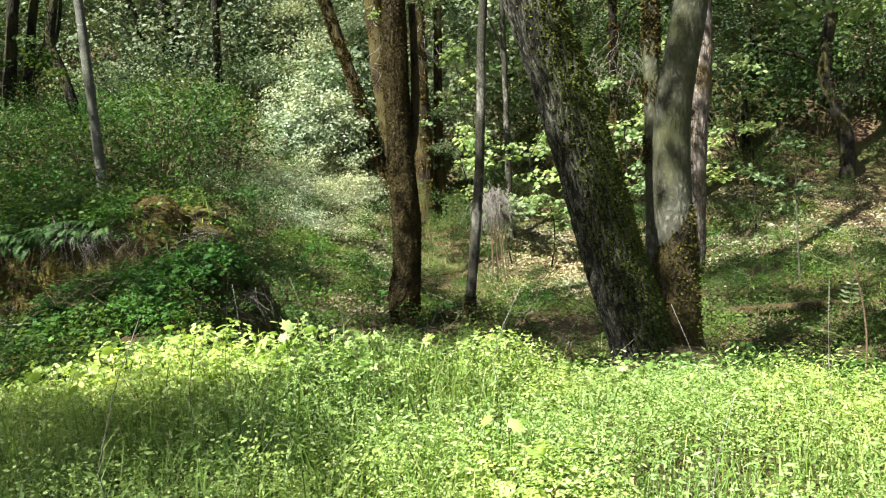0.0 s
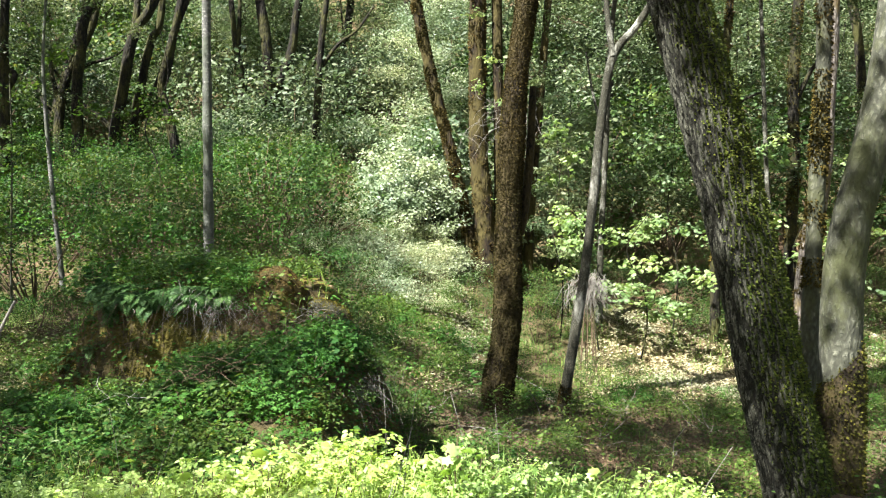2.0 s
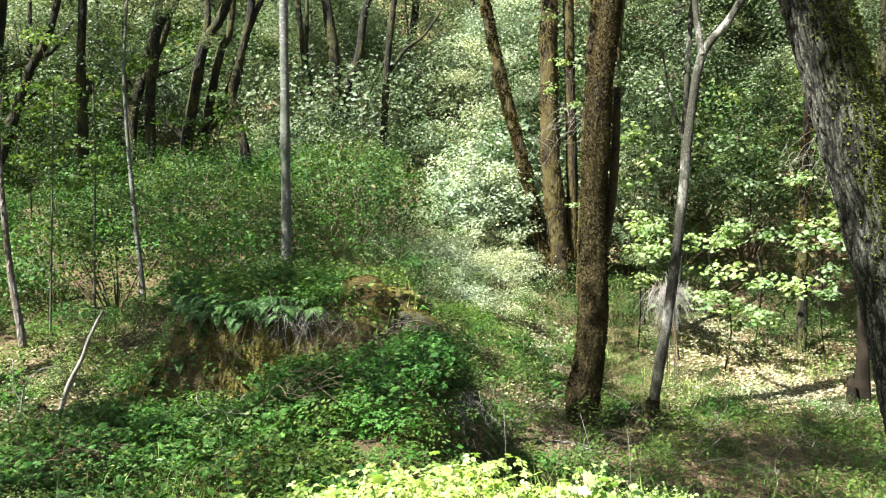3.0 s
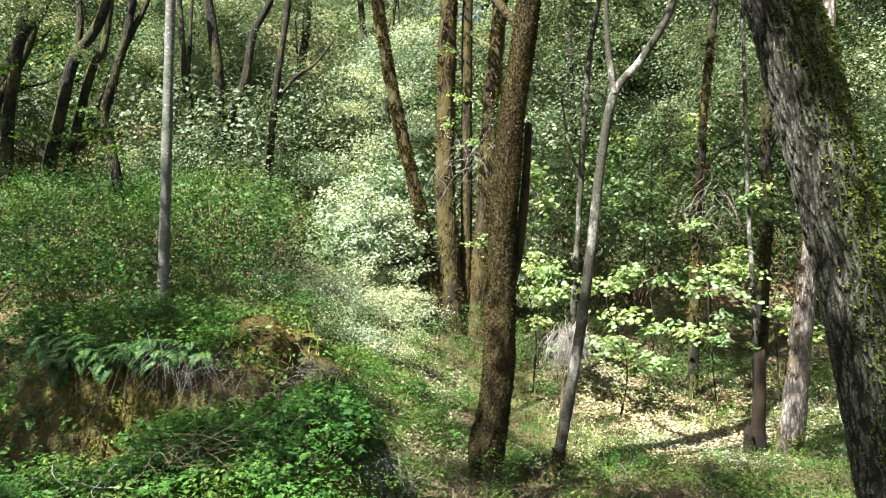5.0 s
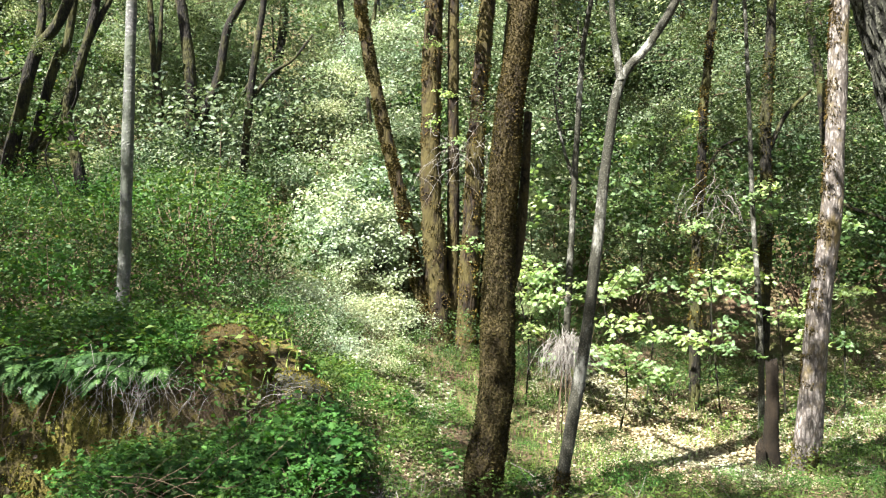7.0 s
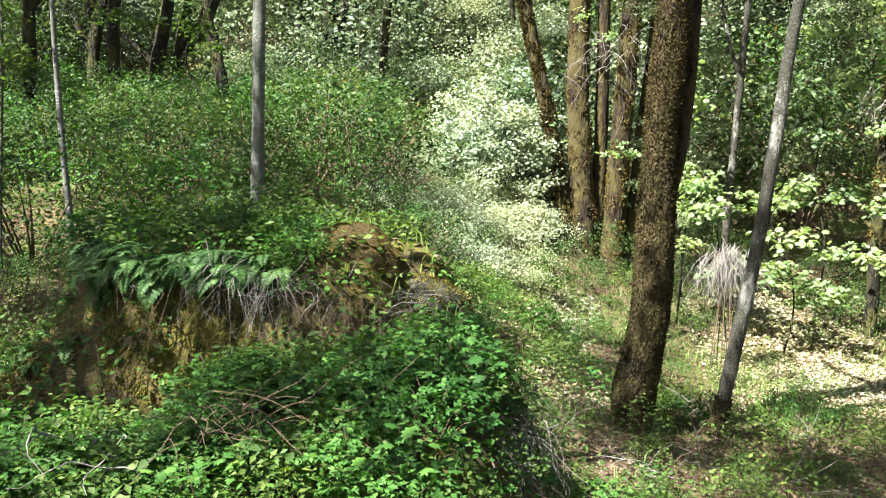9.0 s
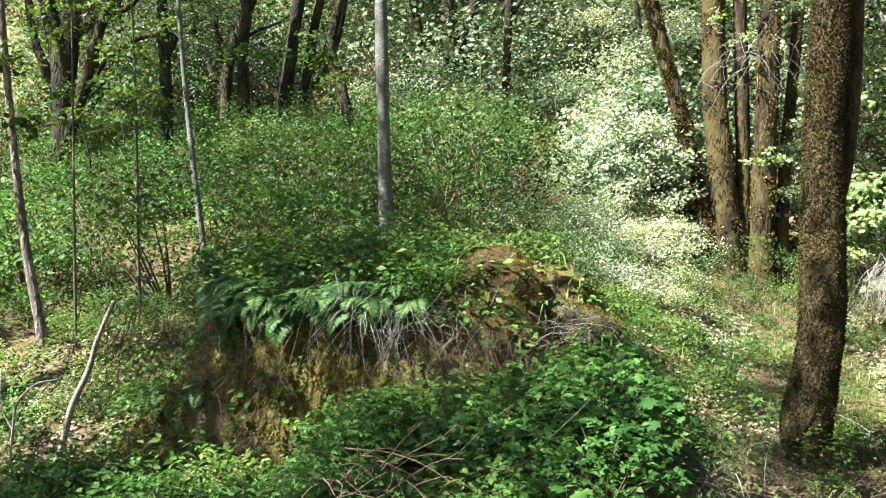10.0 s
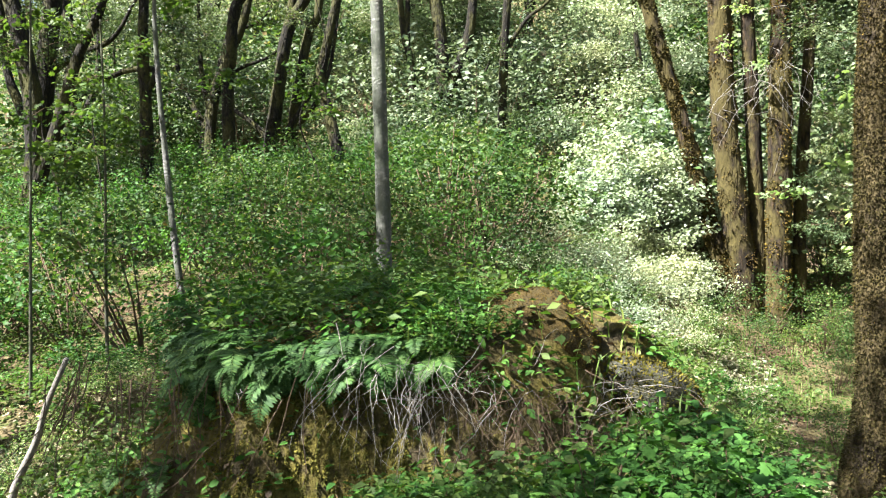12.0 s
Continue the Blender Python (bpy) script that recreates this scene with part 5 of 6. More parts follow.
twig_mass("dead_branch", (-4.9, 6.4, 0.35), 40, 0.5, 0.004, M_TWIG, "brown dead twigs among brambles", "dead branch", rng, 0.1, (0, -0.2, 0), 0, 6, (0.2, 0.1, 0.05))
for x, y in [(0.6, 12.6), (-0.2, 13.2), (1.6, 12.2), (2.4, 13.6), (0.2, 15.3), (-1.9, 13.0), (1.2, 14.2), (-0.9, 12.4)]:
    twig_mass("fallen_branch", (x, y, float(ground_z(x, y)) + 0.05), 10, 1.1, 0.007, M_DEAD, "bare fallen branch on leaf litter", "fallen branch", rng, 0.15)
twig_mass("hanging_twigs", (4.4, 20.8, 5.0), 18, 1.2, 0.007, M_TWIG, "grey dead twigs hanging from the mossy trunk", "dead twigs", rng, 0.8, (-0.2, 0, 0), 0, 7, (0.5, 0.2, 0.5))
twig_mass("hanging_twigs", (4.4, 20.2, 3.7), 40, 1.2, 0.006, M_DEAD, "pale dead twigs hanging among maple leaves", "dead twigs", rng, 1.2, (0, 0, 0), 0, 6, (0.3, 0.2, 0.3))

log_ob = thing("fallen_log", (4.3, 13.1, float(ground_z(4.3, 13.1)) + 0.08), "fallen reddish-brown log on the forest floor", "log")
part("trunk", mesh_from("trunk", *tube([(-0.3, 0, 0.02), (0.6, 0, 0.02), (1.5, 0.05, 0.0), (2.6, 0.1, -0.02)], 0.10, 0.07, 12, 24, 0.09), M_MOSSY, True), log_ob)
stick = thing("leaning_stick", (-7.57, 10.3, float(ground_z(-7.57, 10.3)) - 0.02), "pale grey dead stick leaning beside the mound", "stick")
gz = float(ground_z(-7.57, 10.3))
rise = 1.0 - gz
part("stem", mesh_from("stem", *tube([(-0.03, 0, -0.1), (0.12, 0.02, rise * .22), (0.24, 0.0, rise * .42), (0.4, 0.02, rise * .62), (0.52, 0, rise * .8), (0.7, 0, rise * 1.02)], 0.032, 0.02, 8, 22, 0.1), M_DEAD, True), stick)
stick2 = thing("leaning_stick", (-8.05, 10.3, float(ground_z(-8.05, 10.3)) - 0.02), "thin grey forked stick beside the mound", "stick")
part("stem", mesh_from("stem", *tube([(0, 0, -0.05), (0.06, 0, 0.3), (0.12, 0, 0.55), (0.3, 0.03, 0.72), (0.5, 0.1, 0.76)], 0.014, 0.006, 6, 14, 0.12), M_DEAD, True), stick2)
part("fork", mesh_from("fork", *tube([(0.06, 0, 0.3), (-0.05, 0, 0.5), (-0.09, 0.05, 0.85)], 0.009, 0.004, 5, 8, 0.1), M_DEAD, True), stick2)
twig_mass("hanging_twigs", (-0.8, 22.7, 5.0), 46, 1.5, 0.006, M_DEAD, "grey dead twigs hanging among the ochre stems", "dead twigs", rng, 0.7, (0, 0, 0), 0, 6, (0.5, 0.15, 0.5))

# ---- weeds and brambles in front ----
def weed_edge(x):
    """How far the weeds reach before the bank falls away."""
    return 5.7 + 0.25 * math.sin(x * 1.9) + (0.4 if x < -2 else 0)


n = 0
while n < 200:
    x, y = rng.uniform(-4.6, 5.4), rng.uniform(3.0, 6.4)
    if y > weed_edge(x):
        continue
    if rng.random() > step(4.2, 5.2, y) + 0.02:
        continue
    n += 1
    kinds = BRAMBLE if rng.random() < 0.75 else THIMBLE
    put_bush("bramble", "bramble with sun-brightened green leaves at the clearing's edge", "bramble", "brambles in the clearing", kinds, x, y, float(ground_z(x, y)) - 0.03, rng, rng.uniform(0.65, 1.05) * (1.15 if -2.6 < x < -0.6 and y > 4.6 else 0.9 if x < 0.4 else 0.62))
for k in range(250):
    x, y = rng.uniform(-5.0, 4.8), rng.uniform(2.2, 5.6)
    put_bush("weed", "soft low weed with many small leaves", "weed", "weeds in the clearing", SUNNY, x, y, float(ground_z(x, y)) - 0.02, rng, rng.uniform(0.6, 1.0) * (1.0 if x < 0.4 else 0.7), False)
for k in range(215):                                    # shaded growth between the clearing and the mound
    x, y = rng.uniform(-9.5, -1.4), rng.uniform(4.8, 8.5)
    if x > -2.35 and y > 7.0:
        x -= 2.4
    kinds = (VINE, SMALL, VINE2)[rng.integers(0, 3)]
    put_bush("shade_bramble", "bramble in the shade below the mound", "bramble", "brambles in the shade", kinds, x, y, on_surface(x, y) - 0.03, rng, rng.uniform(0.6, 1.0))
for k in range(120):                                    # growth round the oak's foot
    x, y = rng.uniform(0.5, 6.2), rng.uniform(5.6, 9.6)
    kinds = (VINE, SMALL, VINE2)[rng.integers(0, 3)]
    if (x - 1.55) ** 2 + (y - 7) ** 2 < 0.2:
        continue
    put_bush("oak_foot_bramble", "bramble at the foot of the leaning oak", "bramble", "brambles round the oak", kinds, x, y, float(ground_z(x, y)) - 0.03, rng, rng.uniform(0.6, 1.0))
for k in range(110):                                    # low growth on the valley floor
    x, y = rng.uniform(-3.5, 9.5), rng.uniform(9, 23)
    put_bush("valley_weed", "low leafy weed on the valley floor", "weed", "weeds in the valley", SMALL, x, y, float(ground_z(x, y)) - 0.03, rng, rng.uniform(0.6, 1.4), False)
for x, y, s in [(0.9, 17.2, 0.5), (1.6, 16.0, 0.45), (-1.8, 16.5, 0.5), (-0.6, 17.0, 0.55), (0.0, 20.8, 0.6), (-2.2, 20.5, 0.5), (-1.2, 21.6, 0.6), (2.2, 14.9, 0.35), (6.0, 11.5, 0.5), (7.5, 12.5, 0.6), (8.5, 16.5, 0.6)]:
    put_bush("understory_bush", "leafy green bush in the woodland understory", "bush", "understory bushes", HUCKLE, x, y, float(ground_z(x, y)) - 0.03, rng, s)

# pale-leaved shoot and the broad leaves that hang beside the oak
SPRAY = [frond_mesh(l, n, 0.1, a, rng, 0.3, L_PALE) for l, n, a in [(0.42, 9, 0.5), (0.5, 10, 0.7), (0.36, 8, 0.35)]]
for x, y, h, turns in [(2.75, 5.65, 1.12, (175, 150, 60, 200)), (3.15, 5.9, 1.2, (185, 120, 250)), (3.5, 5.6, 0.95, (170, 90, 215))]:
    z = float(ground_z(x, y))
    shoot = thing("willow_shoot", (x, y, z), "arching shoot with long pale leaves in pairs", "shrub", "willow shoots")
    part("stem", mesh_from("stem", *tube([(0, 0, -0.1), (0.05, 0, h * 0.4), (0.0, 0, h * 0.8), (-0.06, 0, h)], 0.009, 0.004, 6, 12), M_TWIG, True), shoot)
    for k, a in enumerate(turns):
        part("spray", SPRAY[k % 3], shoot, "", pose(-0.03 * k, 0, h * (1.0 - 0.2 * k), rng.uniform(-20, 20), rng.uniform(-25, 10), a))
pale_b = np.array(pale_base)
add_foliage(pale_oak, pale_b, [(2.35, 6.3, 2.75), (2.65, 6.2, 2.5), (2.95, 6.4, 2.85), (2.45, 6.5, 3.15), (2.85, 6.5, 3.25), (3.1, 6.2, 2.45)], MASS_MAPLE, rng, (0.32, 0.5), False)
part("limb", mesh_from("limb", *tube([(0.3, 0, 3.4), (0.5, -0.5, 3.4), (0.7, -0.9, 3.0), (0.9, -1.0, 2.6)], 0.03, 0.008, 5, 10), M_TWIG, True), pale_oak)


def stuff(name, pieces, material, label, category):
    return tagged(new(name, mesh_from(name, *joined(pieces), material)), label, category, kind="stuff")


# dry stalks
stalks = []
for k in range(26):
    x, y = rng.uniform(-4, 4), rng.uniform(2.4, 6.2)
    z = float(ground_z(x, y))
    h = rng.uniform(0.5, 0.95)
    stalks.append(tube([(x, y, z), (x + rng.normal(0, .05), y, z + h * .5), (x + rng.normal(0, .12), y + rng.normal(0, .1), z + h)], 0.0028, 0.0014, 3, 5))
stuff("dry_stalks", stalks, M_DEAD, "thin dry pale stalks among the weeds", "dry stalks")


# grass
def grass(n, area, h, wide, r, gate=None):
    x, y = r.uniform(area[0], area[1], n), r.uniform(area[2], area[3], n)
    if gate is not None:
        ok = gate(x, y) > r.uniform(0, 1, n)
        x, y = x[ok], y[ok]
    n = len(x)
    z = surface_z(x, y) - 0.01
    hh = h * r.uniform(0.5, 1.3, n) * np.where((y < 6.5) & (x > 0.2), 0.6, 1.0)
    a = r.uniform(0, 2 * np.pi, n)
    bend = hh * r.uniform(0.2, 0.8, n)
    dx, dy = np.cos(a), np.sin(a)
    w = wide * r.uniform(0.6, 1.3, n)
    sx, sy = -dy * w, dx * w
    base, mid, tip = np.stack([x, y, z], 1), np.stack([x + dx * bend * .35, y + dy * bend * .35, z + hh * .65], 1), np.stack([x + dx * bend, y + dy * bend, z + hh * (1 - .25 * bend / hh)], 1)
    side = np.stack([sx, sy, 0 * sx], 1)
    v = np.stack([base - side, base + side, mid + side * .8, mid - side * .8, tip], 1).reshape(-1, 3)
    o = (np.arange(n) * 5)[:, None, None]
    f = (np.array([(0, 1, 2), (0, 2, 3), (3, 2, 4)])[None] + o).reshape(-1, 3)
    return v, f


patchy = lambda x, y: 0.5 + 0.5 * np.sin(x * 1.3 + np.sin(y * 0.9) * 1.5) * np.sin(y * 1.1 + 1 + np.sin(x * 0.7))
def clearing(x, y):
    """Thick in the clearing, thinning unevenly towards its rim."""
    q = np.hypot((x - 0.2) / 6.2, (y - 2.6) / 4.0) + 0.12 * np.sin(x * 1.9 + y) + 0.1 * np.sin(y * 2.3 - x * 0.8)
    return step(1.15, 0.65, q) * step(6.3, 5.3, y + 0.3 * np.sin(x * 1.9))


stuff("meadow_grass", [grass(76000, (-8.0, 8.0, -3.0, 6.2), 0.4, 0.0034, rng, clearing)], L_GRASS, "fresh long grass in the clearing", "grass")
stuff("valley_grass", [grass(26000, (-4, 10, 9, 23), 0.2, 0.006, rng, lambda x, y: patchy(x, y) * np.where((y < 16.5) & (x > -2), 0.25, 0.8))], L_GRASS, "thin grass on the valley floor", "grass")


def carpet(n, area, size, lift, template, r, gate=None, tilt=0.5):
    x, y = r.uniform(area[0], area[1], n), r.uniform(area[2], area[3], n)
    if gate is not None:
        ok = gate(x, y) > r.uniform(0, 1, n)
        x, y = x[ok], y[ok]
    z = surface_z(x, y) + lift * r.uniform(0.05, 1, len(x)) ** 1.5
    return loose_leaves(template, np.stack([x, y, z], 1), size, r, 0.1, tilt, 0.4)


stuff("ground_cover", [carpet(60000, (-4, 10, 8, 24), 0.065, 0.22, DIAMOND, rng, lambda x, y: patchy(x, y) * np.where((x < -1.6) & (y > 19.5), 0.25, 1) * np.where((x > 1) & (x < 5.5) & (y > 16.8) & (y < 20.8), 0.25, 1)), carpet(32000, (-13, -3, 6, 20), 0.06, 0.3, DIAMOND, rng, lambda x, y: np.where((x > -10) & (x < -7.3) & (y > 9.2) & (y < 12.4), 0.75, 1.0)), carpet(26000, (2.2, 9.5, 8.2, 16), 0.05, 0.2, DIAMOND, rng), carpet(40000, (-14, 14, -8, 8), 0.055, 0.16, DIAMOND, rng, patchy)],
      L_COVER, "low green ground cover on the forest floor", "ground cover")
# cover in the sun-brightened leaf colour, so that the clearing looks lit
stuff("clearing_cover", [carpet(150000, (-7.0, 8.0, -2.0, 6.3), 0.022, 0.34, DIAMOND, rng, clearing, 0.9), carpet(120000, (-7.0, 8.0, -2.0, 6.3), 0.045, 0.38, SLIM, rng, clearing, 0.9)], L_BRIGHT, "small leaves of low herbs in the clearing, sunlight in their colour", "ground cover")
stuff("fallen_leaves", [carpet(36000, (-2.5, 5, 9.5, 17), 0.045, 0.05, DIAMOND, rng), carpet(50000, (-4, 12, 8, 27), 0.06, 0.04, DIAMOND, rng, lambda x, y: 1.1 - patchy(x, y)), carpet(9000, (-14, -4, 7, 20), 0.08, 0.04, DIAMOND, rng), carpet(14000, (-14, 14, -8, 6), 0.06, 0.04, DIAMOND, rng, lambda x, y: 1.0 - 0.8 * clearing(x, y))],
      L_LITTER, "dry brown fallen leaves on the forest floor", "leaf litter")
stuff("mound_cover", [carpet(7000, (-6.3, -3.9, 9.3, 11.8), 0.036, 0.16, OVAL, rng), carpet(7000, (-5.5, -1.6, 7.0, 9.2), 0.05, 0.2, OVAL, rng), carpet(1500, (-3.9, -2.3, 8.6, 9.35), 0.04, 0.1, OVAL, rng), carpet(900, (-2.9, -2.2, 9.2, 10.3), 0.04, 0.1, OVAL, rng)], L_VINE, "small green leaves covering the mound", "ground cover")

for k in range(75):                                     # greenery left of the mound
    x, y = rng.uniform(-13, -6.4), rng.uniform(8.6, 14.5)
    if -10.0 < x < -7.3 and 9.4 < y < 12.4 and k % 2:
        continue
    kinds = (SMALL, SHADY, HUCKLE, VINE)[rng.integers(0, 4)]
    s = rng.uniform(0.25, 0.5) if kinds in (SHADY, HUCKLE) else rng.uniform(0.7, 1.3)
    put_bush("undergrowth_plant", "leafy undergrowth beside the mound", "plant", "undergrowth beside the mound", kinds, x, y, on_surface(x, y) - 0.03, rng, s)
for k in range(46):                                     # dark low bushes in the valley
    x, y = rng.uniform(-2.5, 9), rng.uniform(11, 21)
    if abs(x - 4.4) < 0.7 and abs(y - 17) < 1.2:
        continue
    put_bush("valley_shrub", "low dark green shrub on the valley floor", "shrub", "shrubs in the valley", HUCKLE if rng.random() < 0.6 else SHADY, x, y, float(ground_z(x, y)) - 0.03, rng, rng.uniform(0.2, 0.45))
for k in range(36):                                     # growth between the mound and the many-stemmed tree
    x, y = rng.uniform(-4.5, -0.2), rng.uniform(10.5, 22.5)
    if mound_z(np.array(x), np.array(y)) > ground_z(x, y):
        continue
    put_bush("valley_weed", "low leafy weed on the valley floor", "weed", "weeds in the valley", SMALL if rng.random() < 0.7 else VINE, x, y, float(ground_z(x, y)) - 0.03, rng, rng.uniform(0.6, 1.3))
for k in range(85):                                     # sunlit weeds in the hollow beside the mound
    x, y = rng.uniform(-11, -6.6), rng.uniform(8.6, 12.6)
    if -10.0 < x < -7.3 and 9.4 < y and k % 3:
        continue
    put_bush("hollow_weed", "low weed in the hollow beside the mound", "weed", "weeds in the hollow", SUNNY if rng.random() < 0.6 else SMALL, x, y, float(ground_z(x, y)) - 0.03, rng, rng.uniform(0.7, 1.25), False)

# moss and roots on the bare face
def mossy_face(q, nor):
    band = np.sin(q[:, 0] * 3.1 + 2.2 * q[:, 2] + 0.8) + 0.5 * np.sin(q[:, 0] * 7.3 - 3 * q[:, 2])
    return ((np.abs(nor[:, 2]) < 0.8) & (q[:, 0] < -3.9) & (q[:, 1] < 9.8)) * np.clip(0.7 + band, 0.04, 1)


p, out = skin_points(mound.data, 60000, rng, mossy_face)
out = out * np.sign(out[:, 2:3] + 1e-6)
tagged(new("face_moss", tuft_mesh(p, out, 0.016, L_FACE, rng, 0.35, 0.9)), "ochre-green moss on the mound's bare face", "moss", kind="stuff")
stuff("dry_litter", [carpet(16000, (0.8, 6, 15.6, 22.8), 0.08, 0.05, DIAMOND, rng), carpet(30000, (1.2, 5.2, 15.6, 22.8), 0.07, 0.05, DIAMOND, rng, lambda x, y: np.abs(x - (3.8 - 0.27 * (y - 16.5))) < 0.5 + 0.25 * np.sin(y * 2.1)), carpet(9000, (-3.6, -1.0, 14.5, 21.5), 0.08, 0.05, DIAMOND, rng, patchy), carpet(6000, (-4.6, -1.6, 19.5, 23.5), 0.08, 0.06, DIAMOND, rng), carpet(9000, (6, 12, 18.5, 24), 0.09, 0.05, DIAMOND, rng), carpet(8000, (-10.2, -7.0, 9.2, 12.6), 0.06, 0.06, DIAMOND, rng, patchy)], L_STRAW, "pale dry leaf litter on the open ground, brightened as if sunlit", "leaf litter")
for k in range(60):                                     # low bushes on the rise below the bay
    x, y = rng.uniform(-5.6, -2.0), rng.uniform(14.5, 23.4)
    if x > -2.6 and y < 20:
        continue
    kinds = (HUCKLE, SMALL, SHADY)[rng.integers(0, 3)]
    if y > 18.8:
        kinds = LOWPALE if rng.random() < 0.7 else SMALL
    put_bush("rise_shrub", "low green shrub on the rise below the bay", "shrub", "shrubs on the rise", kinds, x, y, float(ground_z(x, y)) - 0.03, rng, rng.uniform(0.9, 1.5) if kinds is SMALL else rng.uniform(0.4, 0.7) if kinds is LOWPALE else rng.uniform(0.28, 0.5))
for x, y, s in [(-2.5, 23.7, 0.55), (-3.2, 23.1, 0.5), (-1.9, 23.2, 0.35), (-4.0, 22.8, 0.6), (-2.1, 24.3, 0.6), (-0.3, 23.0, 0.4), (0.4, 23.6, 0.6), (-0.9, 22.7, 0.3)]:
    put_bush("rise_shrub", "low green shrub on the rise below the bay", "shrub", "shrubs on the rise", HUCKLE, x, y, float(ground_z(x, y)) - 0.03, rng, s)
for x, y, s in [(-3.95, 9.3, 0.6), (-4.0, 9.6, 0.8), (-3.9, 9.45, 0.7), (-3.7, 9.25, 0.55), (-3.75, 9.6, 0.6), (-3.65, 9.05, 0.5), (-3.5, 8.95, 0.45), (-3.8, 9.9, 0.7)]:
    put_bush("mound_plant", "small leafy plant beside the boulders", "plant", "plants on the mound", VINE, x, y, on_surface(x, y) - 0.02, rng, s)
for k in range(36):                                     # tufts on the open ground behind the mound
    x, y = rng.uniform(-3.4, 0.2), rng.uniform(10.4, 20)
    if mound_z(np.array(x), np.array(y)) > ground_z(x, y) or abs(x + 0.9) + abs(y - 14.2) < 0.6:
        continue
    put_bush("open_ground_weed", "low weed on the open ground behind the mound", "weed", "weeds behind the mound", (SMALL, VINE, SMALL, VINE2)[rng.integers(0, 4)], x, y, float(ground_z(x, y)) - 0.03, rng, rng.uniform(0.5, 1.2), False)
brush = []                                              # brittle twigs in the gully
for k in range(620):
    x, y = rng.uniform(-2.4, 4.8), rng.uniform(9.6, 16.2)
    z = float(ground_z(x, y)) + 0.01
    a, L, up = rng.uniform(0, 6.28), rng.uniform(0.15, 0.7), abs(rng.normal(0, 0.14))
    mid = (x + math.cos(a) * L * .5 + rng.normal(0, .03), y + math.sin(a) * L * .5, z + up + 0.02)
    brush.append(tube([(x, y, z), mid, (x + math.cos(a) * L, y + math.sin(a) * L, z + up * 0.8)], 0.005, 0.002, 3, 4))
stuff("brittle_brush", brush, M_TWIG, "brittle brown twigs lying in the gully", "twigs")
for k in range(18):                                     # low bushes below the bay, pale with sunlight in their leaf colour
    u = k / 17
    x, y = -4.6 + 2.7 * u + rng.normal(0, 0.25), 21.0 + 2.4 * u + rng.normal(0, 0.4)
    put_bush("pale_shrub", "low shrub below the bay, pale with sunlight in its leaf colour", "shrub", "pale shrubs", LOWPALE, x, y, float(ground_z(x, y)) - 0.05, rng, rng.uniform(0.5, 0.95))


for k in range(46):                                     # low growth on the mound's flank and before the boulders
    x, y = rng.uniform(-2.45, -1.3), rng.uniform(5.8, 9.3)
    put_bush("flank_plant", "small low plant on the mound's flank", "plant", "plants on the mound", SMALL, x, y, on_surface(x, y) - 0.02, rng, rng.uniform(0.45, 0.8))
for x, y, s in [(-2.75, 9.4, 0.35), (-2.5, 9.5, 0.35), (-3.75, 9.15, 0.4), (-3.95, 9.75, 0.6), (-3.9, 9.55, 0.55), (-3.85, 9.4, 0.5)]:
    put_bush("mound_plant", "small leafy plant beside the boulders", "plant", "plants on the mound", VINE, x, y, on_surface(x, y) - 0.02, rng, s)
for x, y, z, n in [(-3.3, 9.2, 1.0, 60), (-3.0, 9.35, 0.95, 46), (-3.7, 9.1, 1.1, 50)]:
    twig_mass("dead_stem_tangle", (x, y, z), n, 0.5, 0.0022, M_DEAD if n < 55 else M_TWIG, "tangle of thin dead stems over the boulder's foot", "dead stems", rng, 0.6, (0.15, -0.3, 0), 0, 7, (0.16, 0.05, 0.06))

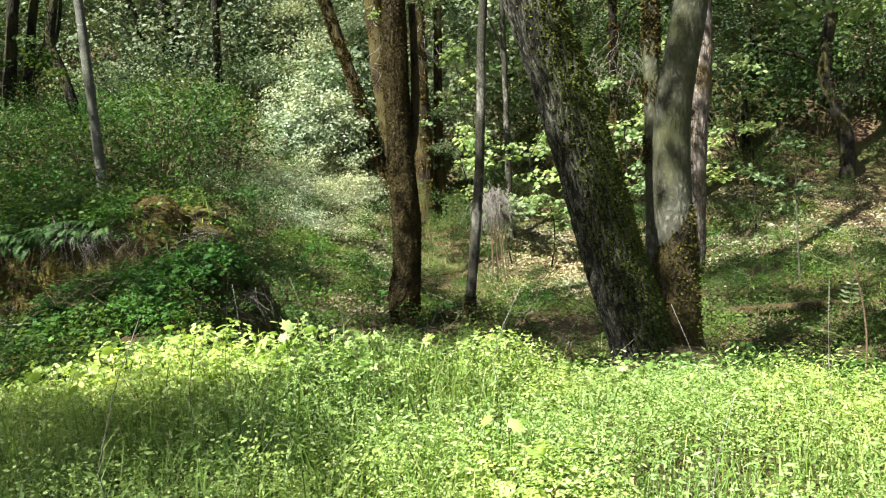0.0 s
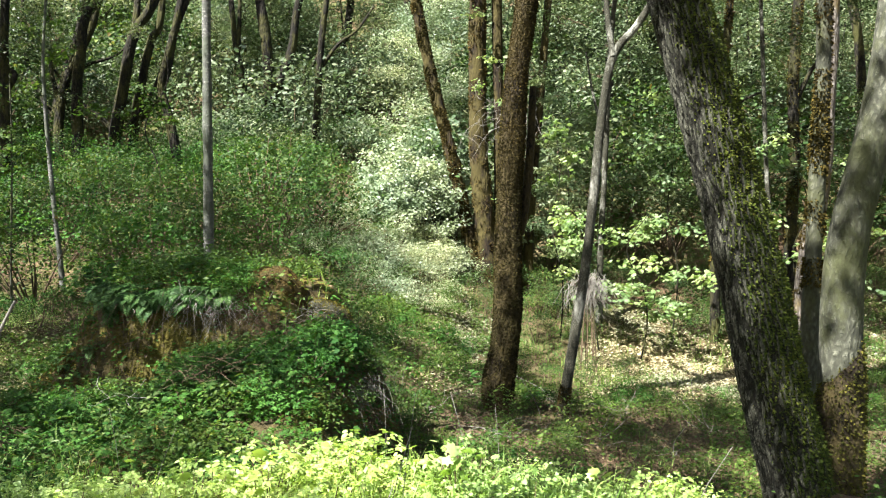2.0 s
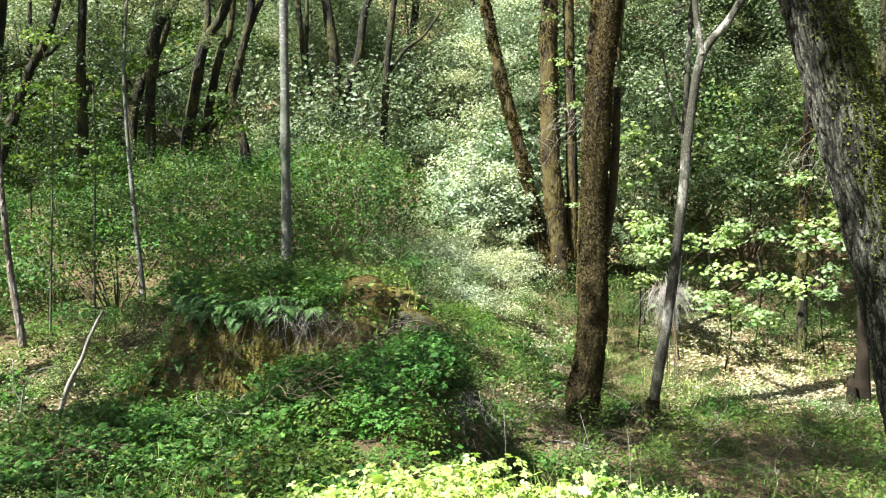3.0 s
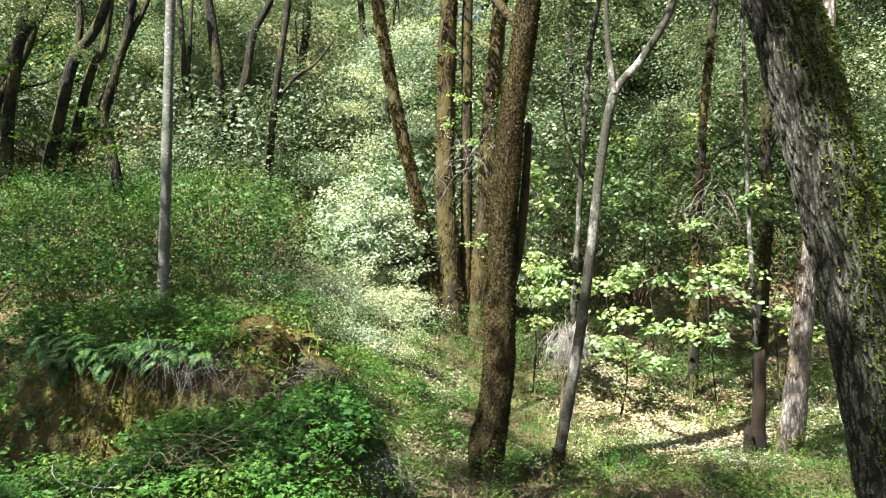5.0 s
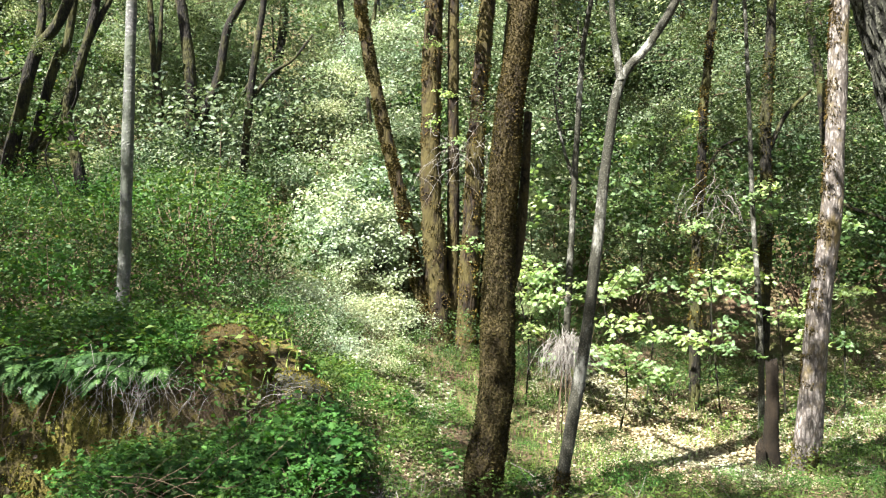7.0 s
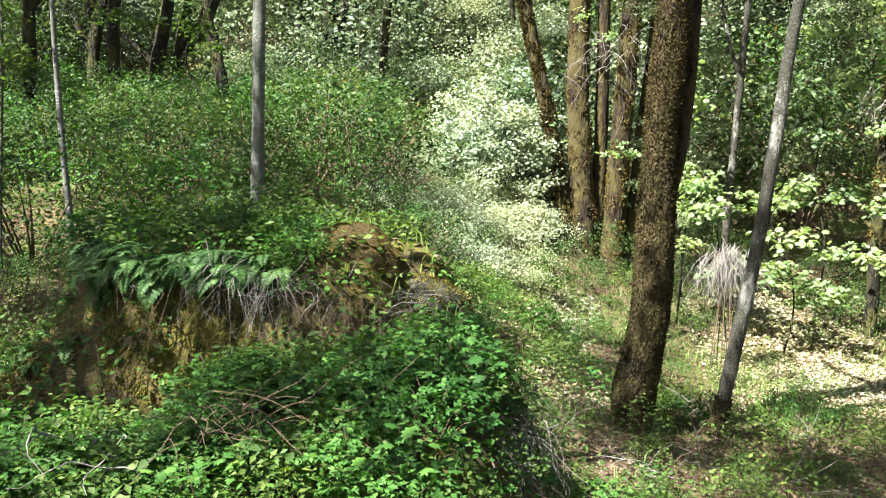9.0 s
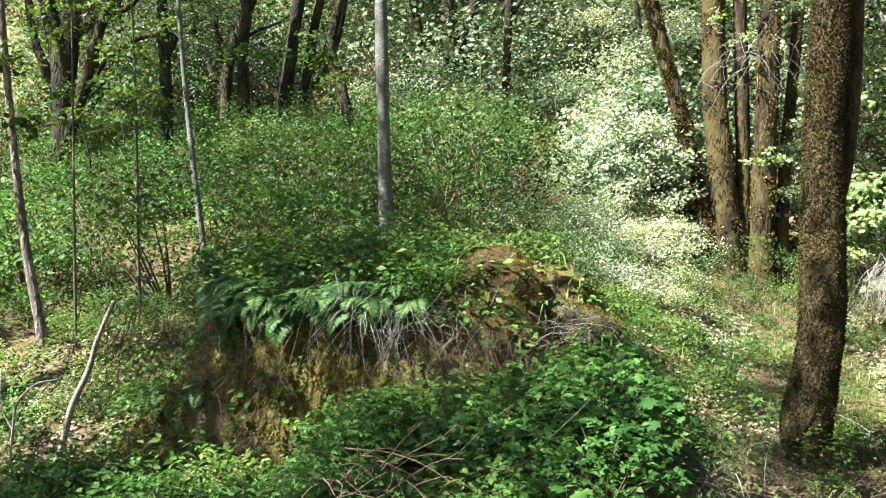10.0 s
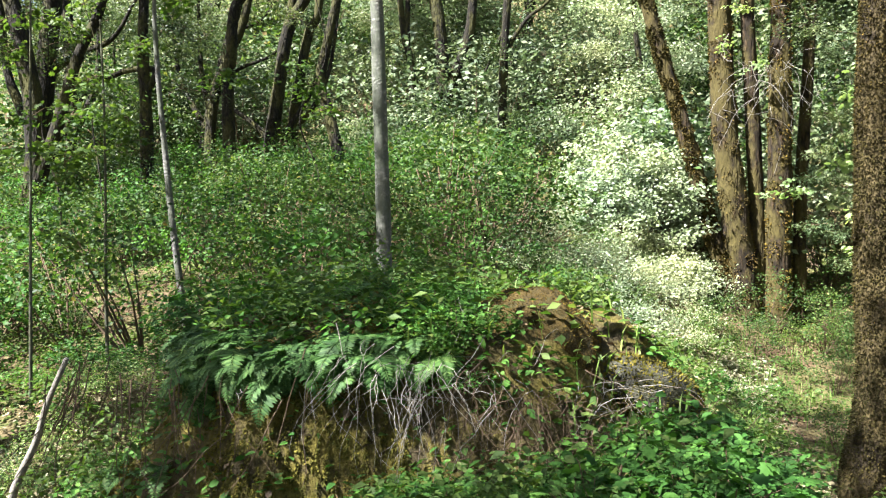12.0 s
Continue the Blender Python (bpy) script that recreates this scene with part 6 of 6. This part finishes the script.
for k in range(16):                                     # growth on the slope below the boulders
    x, y = rng.uniform(-3.9, -2.3), rng.uniform(8.7, 9.3)
    put_bush("mound_plant", "small leafy plant beside the boulders", "plant", "plants on the mound", SMALL if rng.random() < 0.6 else VINE, x, y, on_surface(x, y) - 0.02, rng, rng.uniform(0.28, 0.45))
for x, y, n in [(-3.55, 9.0, 50), (-3.15, 9.1, 50), (-2.75, 9.2, 40)]:
    twig_mass("dead_stem_tangle", (x, y, on_surface(x, y) + 0.08), n, 0.5, 0.002, M_TWIG, "tangle of thin brown stems below the boulder", "dead stems", rng, 0.7, (0.35, -0.3, 0), 0, 7, (0.16, 0.08, 0.08))

# weeds: one sheet of leaves for each sort
for (name, label, category, mat_name), spots in WEEDS.items():
    pieces = []
    for me_name, x, y, z, a, s in spots:
        me = bpy.data.meshes[me_name]
        co, idx = np.empty(len(me.vertices) * 3, np.float32), np.empty(len(me.loops), np.int32)
        me.vertices.foreach_get("co", co)
        me.loops.foreach_get("vertex_index", idx)
        co = co.reshape(-1, 3) * s
        ca, sa = math.cos(a), math.sin(a)
        pieces.append((np.stack([co[:, 0] * ca - co[:, 1] * sa + x, co[:, 0] * sa + co[:, 1] * ca + y, co[:, 2] + z], 1), idx.reshape(-1, 3)))
    stuff(name, pieces, bpy.data.materials[mat_name], label, category)

for x, y, n in [(-2.2, 8.0, 46), (-2.15, 8.35, 46), (-2.25, 8.7, 40), (-2.1, 7.7, 40)]:
    twig_mass("dead_stem_tangle", (x, y, on_surface(x, y) + 0.04), n, 0.55, 0.0022, M_DEAD if n > 42 else M_TWIG, "tan dead stems hanging down the mound's flank", "dead stems", rng, 0.9, (0.55, -0.25, 0), 0, 7, (0.1, 0.14, 0.05))

for x, y, s in [(1.1, 15.2, 0.42), (1.5, 15.0, 0.45), (1.9, 15.4, 0.4), (1.4, 15.8, 0.4), (0.7, 15.6, 0.3)]:
    put_bush("valley_shrub", "low dark green shrub on the valley floor", "shrub", "shrubs in the valley", SHADY, x, y, float(ground_z(x, y)) - 0.03, rng, s)

# brambles and vines that close the gap between the clearing and the mound
gap_rng = np.random.default_rng(61)
for i in range(30):
    x, y = gap_rng.uniform(-3.4, -1.4), gap_rng.uniform(5.3, 6.7)
    put_bush("shade_bramble", "bramble in the shade below the mound", "bramble", "brambles in the shade", (VINE, SMALL, VINE2)[gap_rng.integers(0, 3)], x, y, on_surface(x, y) - 0.03, gap_rng, gap_rng.uniform(0.45, 0.75))
